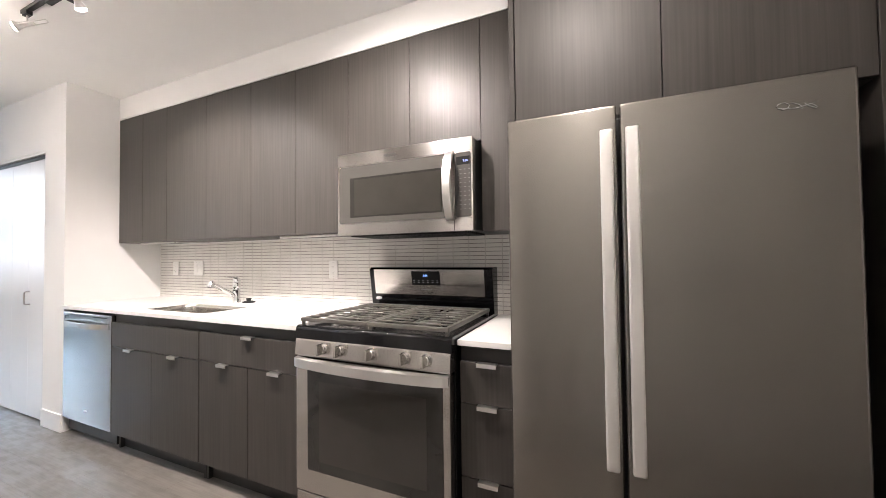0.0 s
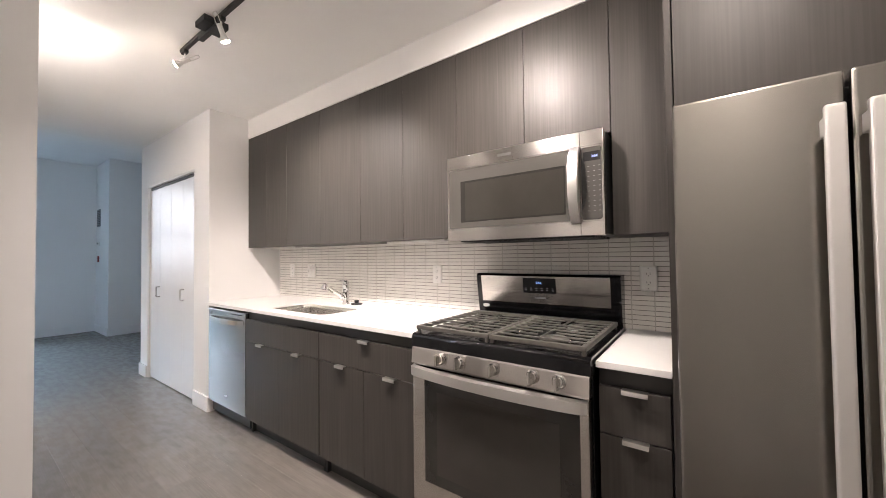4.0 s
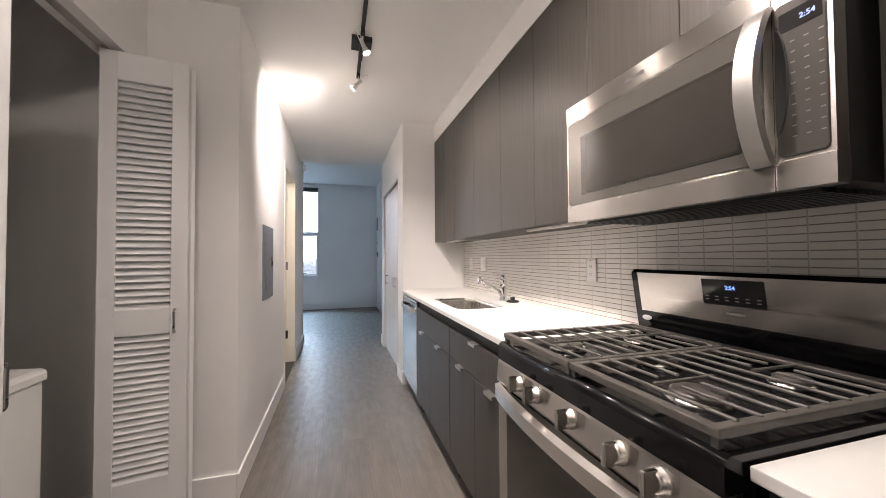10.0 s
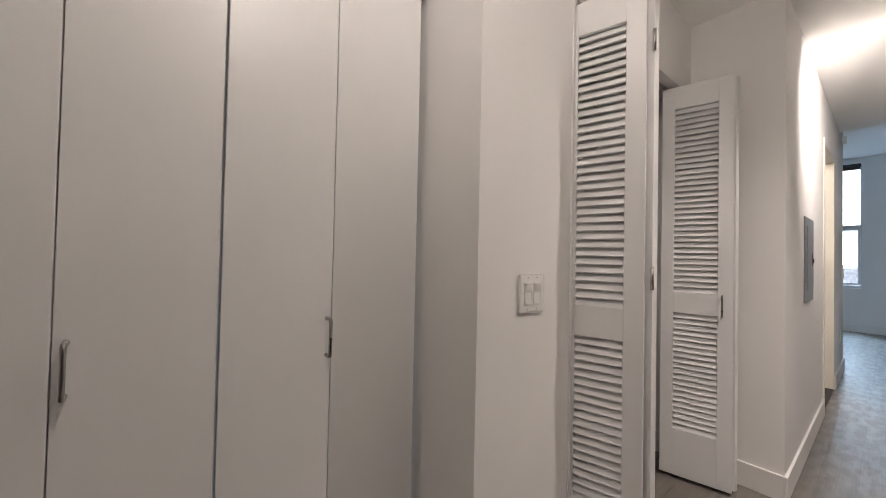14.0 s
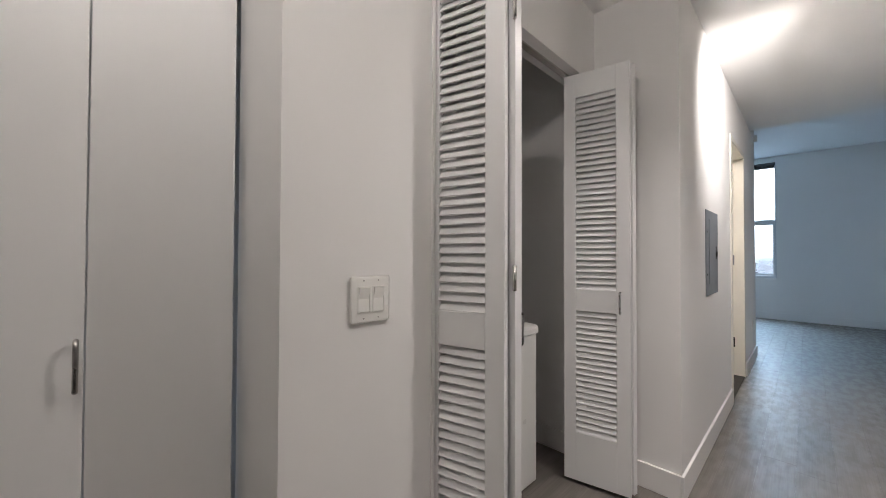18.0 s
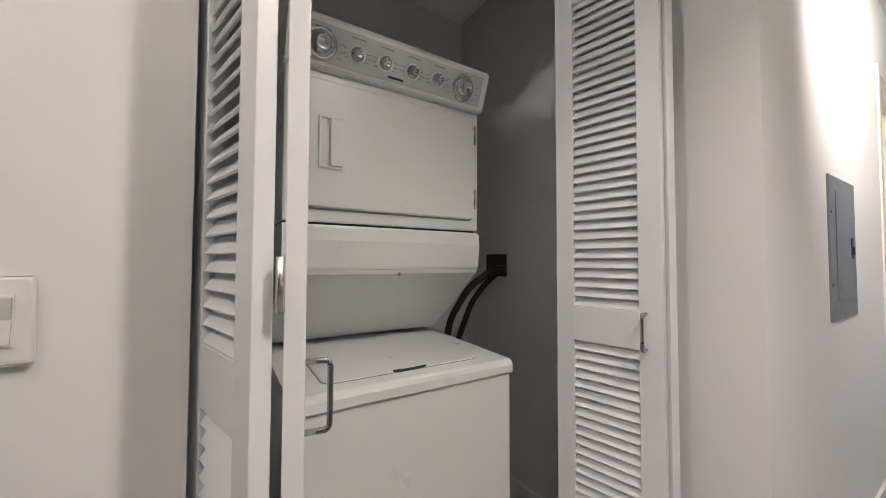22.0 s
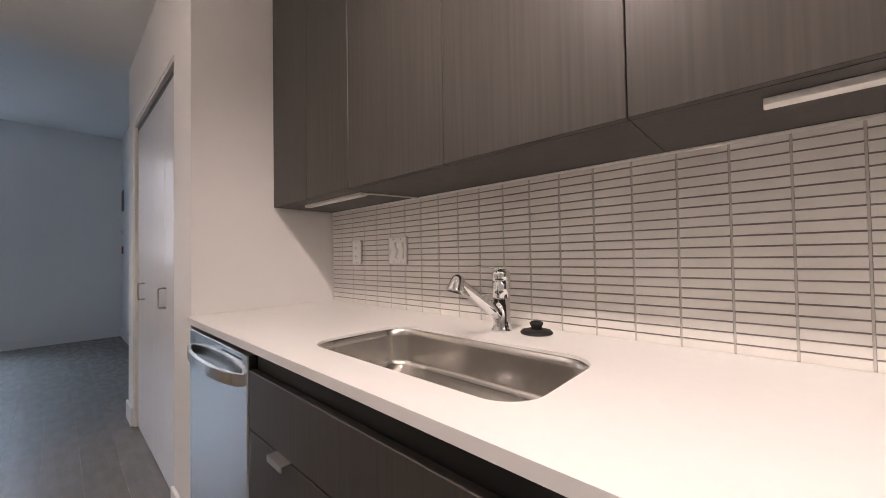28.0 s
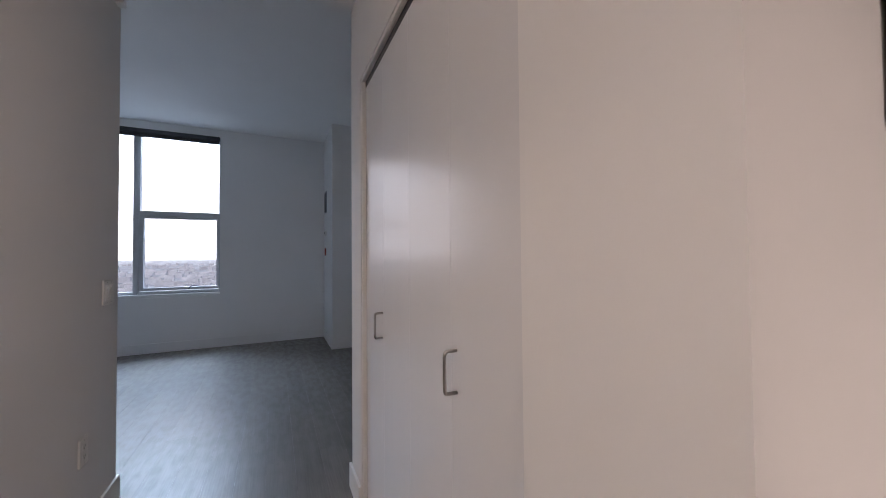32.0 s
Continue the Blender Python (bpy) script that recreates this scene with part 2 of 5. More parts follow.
def box(bm, x0, x1, y0, y1, z0, z1, bev=0.0, seg=2):
    x0, x1 = min(x0, x1), max(x0, x1)
    y0, y1 = min(y0, y1), max(y0, y1)
    z0, z1 = min(z0, z1), max(z0, z1)
    vs = [bm.verts.new(p) for p in ((x0, y0, z0), (x1, y0, z0), (x1, y1, z0), (x0, y1, z0),
                                    (x0, y0, z1), (x1, y0, z1), (x1, y1, z1), (x0, y1, z1))]
    fs = [bm.faces.new([vs[i] for i in f]) for f in
          ((3, 2, 1, 0), (4, 5, 6, 7), (0, 1, 5, 4), (1, 2, 6, 5), (2, 3, 7, 6), (3, 0, 4, 7))]
    if bev:
        es = list({e for f in fs for e in f.edges})
        bmesh.ops.bevel(bm, geom=es, offset=bev, segments=seg, affect="EDGES", profile=0.6)
    return bm


def cyl(bm, a, b, r0, r1=None, n=20, cap=True):
    """A round bar from a to b."""
    a, b = Vector(a), Vector(b)
    r1 = r0 if r1 is None else r1
    q = (b - a).to_track_quat("Z", "Y").to_matrix()
    ring = []
    for p, r in ((a, r0), (b, r1)):
        ring.append([bm.verts.new(p + q @ Vector((r * math.cos(k * math.tau / n), r * math.sin(k * math.tau / n), 0))) for k in range(n)])
    for k in range(n):
        f = bm.faces.new((ring[0][k], ring[0][(k + 1) % n], ring[1][(k + 1) % n], ring[1][k]))
        f.smooth = True
    if cap:
        bm.faces.new(ring[0][::-1])
        bm.faces.new(ring[1])
    return bm


def tube(bm, pts, r, n=10):
    """A bent round bar through points."""
    pts = [Vector(p) for p in pts]
    rings = []
    up = Vector((0.13, 0.31, 0.94))
    for i, p in enumerate(pts):
        d = (pts[min(i + 1, len(pts) - 1)] - pts[max(i - 1, 0)]).normalized()
        s = d.cross(up).normalized()
        u = s.cross(d).normalized()
        rings.append([bm.verts.new(p + r * (math.cos(k * math.tau / n) * s + math.sin(k * math.tau / n) * u)) for k in range(n)])
    for i in range(len(rings) - 1):
        for k in range(n):
            f = bm.faces.new((rings[i][k], rings[i + 1][k], rings[i + 1][(k + 1) % n], rings[i][(k + 1) % n]))
            f.smooth = True
    bm.faces.new(rings[0])
    bm.faces.new(rings[-1][::-1])
    return bm


def bend(pts, r=0.012, n=5):
    """Rounds the inner corners of a chain of points."""
    pts = [Vector(p) for p in pts]
    out = [pts[0]]
    for a, p, b in zip(pts, pts[1:], pts[2:]):
        u, v = (a - p).normalized() * r, (b - p).normalized() * r
        for k in range(n + 1):
            t = k / n
            out.append((1 - t) ** 2 * (p + u) + 2 * t * (1 - t) * p + t * t * (p + v))
    return out + [pts[-1]]


def lathe(bm, centre, axis, prof, n=24):
    """Turned shape: prof is (distance along the axis, radius)."""
    c, ax = Vector(centre), Vector(axis).normalized()
    q = ax.to_track_quat("Z", "Y").to_matrix()
    rings = [[bm.verts.new(c + q @ Vector((r * math.cos(k * math.tau / n), r * math.sin(k * math.tau / n), d))) for k in range(n)] for d, r in prof]
    for i in range(len(rings) - 1):
        for k in range(n):
            f = bm.faces.new((rings[i][k], rings[i][(k + 1) % n], rings[i + 1][(k + 1) % n], rings[i + 1][k]))
            f.smooth = True
    bm.faces.new(rings[0][::-1])
    bm.faces.new(rings[-1])
    return bm


def prism(bm, prof, y0, y1):
    """A profile of (x, z) points swept along y."""
    a = [bm.verts.new((x, y0, z)) for x, z in prof]
    b = [bm.verts.new((x, y1, z)) for x, z in prof]
    n = len(prof)
    for k in range(n):
        bm.faces.new((a[k], a[(k + 1) % n], b[(k + 1) % n], b[k]))
    bm.faces.new(a[::-1])
    bm.faces.new(b)
    bmesh.ops.recalc_face_normals(bm, faces=bm.faces[:])
    return bm


def rounded(x0, x1, y0, y1, z0, z1, r, ch=0.001, n=6):
    """A plate facing -x or +x (front at x1) with rounded corners and a small chamfer."""
    bm = bmesh.new()
    sg = 1 if x1 > x0 else -1
    rings = []
    for x, o in ((x0, 0.0), (x1 - sg * ch, 0.0), (x1, ch)):
        rings.append([bm.verts.new((x, y, z)) for y, z in round_rect(y0 + o, y1 - o, z0 + o, z1 - o, max(r - o, 0.0005), n)])
    for la, lb in zip(rings, rings[1:]):
        for k in range(len(la)):
            bm.faces.new((la[k], la[(k + 1) % len(la)], lb[(k + 1) % len(lb)], lb[k]))
    bm.faces.new(rings[0][::-1])
    bm.faces.new(rings[-1])
    bmesh.ops.recalc_face_normals(bm, faces=bm.faces[:])
    return bm


def round_rect(x0, x1, y0, y1, r, n=6):
    pts = []
    for cx, cy, a0 in ((x1 - r, y1 - r, 0), (x0 + r, y1 - r, 90), (x0 + r, y0 + r, 180), (x1 - r, y0 + r, 270)):
        for k in range(n + 1):
            a = radians(a0 + 90 * k / n)
            pts.append((cx + r * math.cos(a), cy + r * math.sin(a)))
    return pts


def mesh_of(name, bm, material):
    me = bpy.data.meshes.new(name)
    bm.normal_update()
    bm.to_mesh(me)
    bm.free()
    me.materials.append(material)
    return me


def solid(name, bm, material, label="", category="", kind="structure", group=""):
    """A top-level mesh in world coordinates."""
    return tagged(new(name, mesh_of(name, bm, material)), label, category, group, kind)


def thing(name, at, label, category, group="", kind=""):
    ob = new(name)
    ob.location = at
    ob.empty_display_size = 0.05
    ORIGIN[ob] = Vector(at)
    return tagged(ob, label, category, group, kind)


def part(name, bm, material, parent, label=""):
    """One mesh under a thing or a part; bm in world coordinates."""
    org = ORIGIN.get(parent, Vector())
    bmesh.ops.translate(bm, verts=bm.verts[:], vec=-org)
    ob = new(name, mesh_of(name, bm, material))
    ORIGIN[ob] = org
    ob.parent = parent
    return tagged(ob, label)


def B(*a, **k):
    return box(bmesh.new(), *a, **k)


def boxes(*specs, bev=0.0):
    bm = bmesh.new()
    for s in specs:
        box(bm, *s, bev=bev)
    return bm


def text_part(name, words, size, m, material, parent, depth=0.0004):
    cu = bpy.data.curves.new(name, "FONT")
    cu.body, cu.size, cu.extrude, cu.align_x, cu.align_y = words, size, depth, "CENTER", "CENTER"
    cu.materials.append(material)
    tmp = new(name + "_tmp", cu)
    me = bpy.data.meshes.new_from_object(tmp.evaluated_get(bpy.context.evaluated_depsgraph_get()))
    bpy.data.objects.remove(tmp)
    me.transform(Matrix.Translation(-ORIGIN.get(parent, Vector())) @ m)
    ob = new(name, me)
    ob.parent = parent
    ORIGIN[ob] = ORIGIN.get(parent, Vector())
    return ob


# ---- large structure ----


def walls(name, *specs, label, paint=None):
    """Each straight piece of a wall is one object."""
    for k in specs:
        solid(name, B(*k), paint or WALL, label, "wall")


T = 0.12
LW = -1.73      # hall's left wall
CW = -2.14      # laundry and switch wall
SW = -0.63      # stub and hall closet wall
FAR = 5.72
solid("floor", B(-4.8, 1.3, -5.6, 6.0, -0.2, -0.006), FLOOR_BASE, "dark subfloor under grey-brown vinyl planks", "floor")
solid("ceiling", boxes((-4.8, 0.12, -5.6, 1.835, CEIL, CEIL2 - 0.002)), CEILM, "low white painted kitchen and hall ceiling", "ceiling")
solid("ceiling_living", boxes((-4.8, 1.3, 1.72, 6.0, CEIL2, CEIL2 + 0.2)), CEILM, "higher white ceiling of the living room", "ceiling")
solid("wall_east", boxes((0.0, T, -5.6, 1.72, 0, CEIL)), WALL, "off-white painted wall behind the kitchen cabinets", "wall")
solid("wall_stub", boxes((SW, -0.002, 0.055, 0.24, 0, CEIL)), WALL, "off-white stub wall at the counter's end", "wall")
walls("wall_closet", (SW, SW + 0.1, 0.24, 0.36, 0, CEIL), (SW, SW + 0.1, 0.36, 1.61, 2.08, CEIL), (SW, SW + 0.1, 1.61, 1.72, 0, CEIL),
                           (SW, 1.3, 1.72, 1.84, 0, CEIL), (0.12, 1.3, 1.72, 1.84, CEIL, CEIL2), (SW, 0.12, 1.836, 1.84, CEIL, CEIL2),
      label="off-white wall round the hall closet opening", paint=WALL)
walls("wall_hall", (LW - T, LW, -1.30, 0.36, 0, CEIL), (LW - T, LW, 0.36, 1.20, 2.13, CEIL), (LW - T, LW, 1.20, 2.25, 0, CEIL),
                         (-4.8, LW - T, 2.13, 2.25, 0, CEIL2), (LW - T, LW, 1.84, 2.25, CEIL, CEIL2),
      label="off-white hall wall lit by the track lights", paint=WALL)
walls("wall_laundry", (CW - T, CW, -3.024, -2.56, 0, CEIL), (CW - T, CW, -2.56, -1.33, 2.15, CEIL), (CW - T, CW, -1.33, -1.304, 0, CEIL),
                            (-3.1, LW - T, -1.304, -1.19, 0, CEIL), (LW - T - 0.0, LW, -1.304, -1.30, 0, CEIL),
                            (-3.1, CW - T, -2.68, -2.62, 0, CEIL), (-3.16, -3.1, -2.68, -1.19, 0, CEIL),
      label="grey-white walls round the laundry closet", paint=WALL)
walls("wall_coat_closet", (-2.46, CW - T, -3.024, -2.97, 0, CEIL), (-2.46, CW, -3.026, -3.024, 0, CEIL), (-2.46, -2.40, -4.17, -3.026, 2.07, CEIL),
                                (-2.52, -2.40, -5.6, -4.17, 0, CEIL), (-3.1, -3.04, -4.3, -2.7, 0, CEIL),
      label="off-white walls round the coat closet", paint=WALL)
solid("wall_south", B(-2.52, 0.0, -5.6, -5.48, 0, CEIL), WALL, "plain off-white wall closing the entry", "wall")
WX0, WX1, WZ0, WZ1 = -3.57, -1.695, 0.715, 2.91
walls("wall_far", (-4.8, WX0, FAR, FAR + 0.24, 0, CEIL2), (WX1, 1.3, FAR, FAR + 0.24, 0, CEIL2), (WX0, WX1, FAR, FAR + 0.24, 0, WZ0),
                        (WX0, WX1, FAR, FAR + 0.24, WZ1, CEIL2),
      label="living room window wall, white in blue daylight", paint=WALL)
solid("wall_chase", B(-0.31, 1.3, 4.85, FAR - 0.002, 0, CEIL2), WALL, "white boxed-out column beside the window wall", "wall")
solid("wall_living_east", B(1.3, 1.42, 1.7, 6.0, 0, CEIL2), WALL, "plain living room side wall", "wall")
solid("wall_living_west", B(-4.92, -4.8, 2.0, 6.0, 0, CEIL2), WALL, "plain living room side wall", "wall")
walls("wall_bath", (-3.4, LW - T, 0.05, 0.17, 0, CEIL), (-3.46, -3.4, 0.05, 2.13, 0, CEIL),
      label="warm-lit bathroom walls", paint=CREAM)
solid("soffit_kitchen", B(-0.310, -0.002, -3.22, 0.053, 2.370, CEIL - 0.002), WALL, "white soffit over the wall cabinets", "soffit")

# baseboards
BH = 0.125


def skirt(*specs, label="white painted baseboard"):
    return solid("baseboard", boxes(*specs, bev=0.003), TRIM, label, "baseboard")


G = 0.014
skirt((LW + 0.001, LW + G, -1.306 - G, 0.30, 0, BH), label="white baseboard along the hall wall")
skirt((LW + 0.001, LW + G, 1.235, 2.25 + G, 0, BH), label="white baseboard beside the bathroom door")
skirt((-2.10, LW, -1.306 - G, -1.305, 0, BH), label="white baseboard on the pier")
skirt((SW - G, SW - 0.001, 0.055, 0.355, 0, BH), label="white baseboard round the stub wall")
skirt((SW - G, SW - 0.001, 1.615, 1.84 + G, 0, BH), label="white baseboard at the closet's far end")
skirt((-4.8, -0.31 - G, FAR - G, FAR - 0.001, 0, BH), label="white baseboard under the window")
skirt((-0.31 - G, -0.311, 4.85 - G, FAR - G, 0, BH), (-0.31, 1.3, 4.85 - G, 4.849, 0, BH), label="white baseboard round the column")
skirt((CW + 0.001, CW + G, -3.026, -2.60, 0, BH), label="white baseboard under the light switch")
skirt((-3.098, CW - T, -1.304 - G, -1.305, 0, BH), (-3.099, -3.099 + G, -2.62, -1.305, 0, BH), label="white baseboard inside the laundry closet")

# window: two tall units side by side
win = thing("window_1", (-2.6, FAR + 0.1, WZ0), "tall two-unit window with awning lights below", "window", kind="structure")
fy0, fy1 = FAR + 0.05, FAR + 0.13
GLASS, gn, gl, gb = shader("window_glass", 0.02)
gb.inputs["Transmission Weight"].default_value = 1.0
gb.inputs["IOR"].default_value = 1.02
# fixed full-height light
part("frame", boxes((WX0, WX0 + 0.04, fy0, fy1, WZ0 + 0.04, WZ1), (-2.665, -2.65, fy0, fy1, WZ0 + 0.04, WZ1), (WX0 + 0.04, -2.665, fy0, fy1, WZ0 + 0.04, WZ0 + 0.08),
                    (WX0 + 0.04, -2.665, fy0, fy1, WZ1 - 0.06, WZ1), bev=0.003), WIN_FRAME, win)
g = part("pane", B(WX0 + 0.04, -2.665, fy0 + 0.03, fy0 + 0.036, WZ0 + 0.08, WZ1 - 0.06), GLASS, win)
g.visible_shadow = False
# fixed light over a crank-out sash
a, b = -2.61, WX1
part("frame", boxes((a, a + 0.018, fy0, fy1, WZ0 + 0.04, WZ1), (b - 0.02, b, fy0, fy1, WZ0 + 0.04, WZ1), (a + 0.018, b - 0.02, fy0, fy1, WZ0 + 0.04, WZ0 + 0.08),
                    (a + 0.018, b - 0.02, fy0, fy1, WZ1 - 0.06, WZ1), bev=0.003), WIN_FRAME, win)
part("rail", B(a + 0.018, b - 0.02, fy0 - 0.005, fy1, 1.79, 1.85, bev=0.003), WIN_FRAME, win)
part("sash", boxes((a + 0.02, a + 0.058, fy0 - 0.01, fy1 - 0.02, 0.805, 1.786), (b - 0.05, b - 0.022, fy0 - 0.01, fy1 - 0.02, 0.805, 1.786),
                   (a + 0.058, b - 0.05, fy0 - 0.01, fy1 - 0.02, 0.805, 0.84), (a + 0.058, b - 0.05, fy0 - 0.01, fy1 - 0.02, 1.755, 1.786), bev=0.003), WIN_FRAME, win)
for z0, z1, i, k in ((1.85, WZ1 - 0.06, 0.018, 0.02), (0.84, 1.755, 0.058, 0.05)):
    g = part("pane", B(a + i, b - k, fy0 + 0.03, fy0 + 0.036, z0, z1), GLASS, win)
    g.visible_shadow = False
mid = (a + b) / 2 + 0.1
part("crank_handle", tube(bmesh.new(), bend([(mid, fy0 - 0.012, 0.82), (mid, fy0 - 0.05, 0.825), (mid + 0.03, fy0 - 0.06, 0.855), (mid + 0.10, fy0 - 0.06, 0.86)], 0.012), 0.008), PANEL_GREY, win, "dark window crank")
part("mullion", B(-2.65, -2.61, fy0 - 0.01, fy1, WZ0 + 0.04, WZ1, bev=0.003), WIN_FRAME, win)
part("sill", B(WX0, WX1, FAR - 0.015, fy0, WZ0 + 0.002, WZ0 + 0.04, bev=0.004), TRIM, win, "white window sill")
hb = thing("blind", (-2.6, FAR + 0.03, 2.84), "rolled-up dark blind in the window head", "blind")
part("headrail", B(WX0 + 0.01, WX1 - 0.01, FAR - 0.01, FAR + 0.045, 2.86, 2.915, bev=0.006), BLIND, hb)
for k in range(4):
    part("slat", B(WX0 + 0.02, WX1 - 0.02, FAR - 0.005, FAR + 0.04, 2.815 + k * 0.011, 2.822 + k * 0.011, bev=0.002, seg=1), BLIND, hb)

# hall closet: four flat bifold leaves
hc = thing("closet_door", (SW, 1.0, 0), "closed white flat bifold closet doors in the hall", "door")
part("head_frame", B(SW + 0.004, SW + 0.10, 0.38, 1.59, 2.06, 2.08), TRIM, hc)
for ya, yb in ((0.36, 0.38), (1.59, 1.61)):
    part("jamb", B(SW + 0.004, SW + 0.10, ya, yb, 0, 2.08), TRIM, hc)
part("track", B(SW + 0.02, SW + 0.06, 0.382, 1.588, 2.03, 2.058), BLIND, hc, "dark head track")
for k in range(4):
    a = 0.3815 + k * 0.302
    lf = part("leaf", B(SW + 0.02, SW + 0.052, a, a + 0.3012, 0.012, 2.027, bev=0.0008, seg=1), CLOSET_PAINT, hc)
    if k in (0, 2):
        yh = 0.655 if k == 0 else 1.305
        part("pull_handle", tube(bmesh.new(), bend([(SW + 0.021, yh, 0.89), (SW - 0.012, yh, 0.89), (SW - 0.012, yh, 0.99), (SW + 0.021, yh, 0.99)], 0.01), 0.0045), HANDLE, lf, "small satin wire handle")

# bathroom door, open inwards
bd = thing("door_1", (LW, 0.8, 0), "open cream bathroom door with black hinges", "door", kind="structure")
part("head_frame", B(LW - T - 0.002, LW + 0.008, 0.375, 1.185, 2.115, 2.16, bev=0.003), CREAM, bd)
part("jamb", B(LW - T - 0.002, LW + 0.008, 0.32, 0.375, 0, 2.16, bev=0.003), CREAM, bd)
part("jamb", B(LW - T - 0.002, LW + 0.004, 1.185, 1.23, 0, 2.16, bev=0.003), CREAM, bd)
slab = part("door_slab", B(LW - T - 0.80, LW - T - 0.015, 1.14, 1.18, 0.012, 2.105, bev=0.002), CREAM, bd, "cream painted slab")
# dark hinges; bright metal on the top one stands in for glare
for z, metal in ((0.28, BLACK_PLASTIC), (1.085, PANEL_GREY), (1.90, BRIGHT)):
    hj = part("hinge", B(LW - T - 0.010, LW - T + 0.048, 1.1805, 1.1848, z, z + 0.095), metal, bd, "door hinge leaf")
    part("hinge_knuckle", cyl(bmesh.new(), (LW - T - 0.009, 1.177, z), (LW - T - 0.009, 1.177, z + 0.095), 0.006, n=10), metal, hj)
part("threshold", B(LW - T, LW, 0.375, 1.185, 0.0, 0.008), FLOOR_BASE, bd)

# electric panel in the hall wall
ep = thing("electric_panel", (LW, -0.5, 0.93), "grey steel electric panel set in the hall wall", "electric panel")
part("trim_plate", B(LW - 0.004, LW + 0.006, -0.694, -0.304, 0.930, 1.455, bev=0.002), PANEL_GREY, ep)
part("panel_door", B(LW + 0.006, LW + 0.0095, -0.615, -0.338, 1.0, 1.40, bev=0.0015), PANEL_GREY, ep)
part("latch", boxes((LW + 0.0095, LW + 0.0115, -0.405, -0.368, 1.155, 1.235), (LW + 0.0115, LW + 0.0165, -0.396, -0.378, 1.17, 1.20), bev=0.0008), BLACK_PLASTIC, ep, "black latch")
for y, z in ((-0.672, 1.32), (-0.672, 1.06), (-0.322, 1.32), (-0.322, 1.06)):
    part("screw", cyl(bmesh.new(), (LW + 0.005, y, z), (LW + 0.008, y, z), 0.0055, n=10), BLACK_PLASTIC, ep)

# ---- kitchen: base units ----
FX = -0.636    # face of the base fronts
CT = 0.91


def tab_pull(y, z, parent, w=0.075):
    bm = boxes((FX - 0.022, FX + 0.004, y - w / 2, y + w / 2, z, z + 0.003), (FX - 0.022, FX - 0.019, y - w / 2, y + w / 2, z - 0.012, z))
    return part("tab_handle", bm, BRIGHT, parent, "bright aluminium tab handle")


def base_unit(y0, y1, fronts, label, top=0.875):
    """y0 > y1. fronts: (y0, y1, z0, z1, handle y or None)."""
    u = thing("base_cabinet", (-0.3, (y0 + y1) / 2, 0), label, "cabinet", "base cabinets")
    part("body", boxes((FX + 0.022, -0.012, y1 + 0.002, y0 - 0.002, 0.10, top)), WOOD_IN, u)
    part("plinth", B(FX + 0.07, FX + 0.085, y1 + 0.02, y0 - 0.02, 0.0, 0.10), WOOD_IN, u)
    for ya in (y1 + 0.002, y0 - 0.02):
        part("side_panel", B(FX + 0.045, -0.02, ya, ya + 0.018, 0.0, 0.0995), WOOD_IN, u)
    for a, b, z0, z1, hy in fronts:
        ga = 0.0002 if (a, y1) == (-1.022, -1.462) else 0.0015
        gb = 0.0002 if (b, y1) == (-1.022, -1.462) else 0.0015
        f = part("drawer_front" if z1 - z0 < 0.17 else "door", B(FX, FX + 0.02, b + gb, a - ga, z0, z1, bev=0.0012, seg=1), WOOD, u)
        if hy is not None:
            tab_pull(hy, z1 + 0.001, f)
    return u


base_unit(-0.583, -1.462, [(-0.588, -1.459, 0.672, 0.828, None), (-0.588, -1.022, 0.11, 0.668, -0.80), (-1.022, -1.459, 0.11, 0.668, -1.243)],
          "dark wood-grain sink cabinet with tab handles", top=0.64)
base_unit(-1.462, -2.232, [(-1.466, -2.226, 0.672, 0.828, -1.86), (-1.466, -1.847, 0.11, 0.668, -1.668), (-1.847, -2.226, 0.11, 0.668, -2.045)],
          "dark wood-grain cabinet with a drawer over two doors")
base_unit(-3.004, -3.22, [(-3.008, -3.216, 0.672, 0.826, -3.118), (-3.008, -3.216, 0.395, 0.668, -3.118), (-3.008, -3.216, 0.11, 0.391, -3.118)],
          "narrow dark wood-grain drawer cabinet beside the range")
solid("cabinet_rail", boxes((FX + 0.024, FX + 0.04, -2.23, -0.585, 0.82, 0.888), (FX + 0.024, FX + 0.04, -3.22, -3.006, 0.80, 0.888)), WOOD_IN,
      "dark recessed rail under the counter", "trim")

# worktop with the sink's cut-out
SX0, SX1, SY0, SY1 = -0.550, -0.230, -1.380, -0.746


def slab_with_hole(outer, hole, z0, z1):
    bm = bmesh.new()
    for loop in (outer, hole):
        vs = [bm.verts.new((x, y, z1)) for x, y in loop]
        for k in range(len(vs)):
            bm.edges.new((vs[k], vs[(k + 1) % len(vs)]))
    bmesh.ops.triangle_fill(bm, use_beauty=True, edges=bm.edges[:], normal=(0, 0, 1))
    ex = bmesh.ops.extrude_face_region(bm, geom=bm.faces[:])
    bmesh.ops.translate(bm, verts=[v for v in ex["geom"] if isinstance(v, bmesh.types.BMVert)], vec=(0, 0, z0 - z1))
    bmesh.ops.recalc_face_normals(bm, faces=bm.faces[:])
    return bm


solid("worktop", slab_with_hole([(-0.65, -2.232), (-0.006, -2.232), (-0.006, 0.052), (-0.65, 0.052)], round_rect(SX0, SX1, SY0, SY1, 0.075, 10), 0.888, CT), QUARTZ,
      "white quartz worktop with a sink cut-out", "worktop", kind="thing")
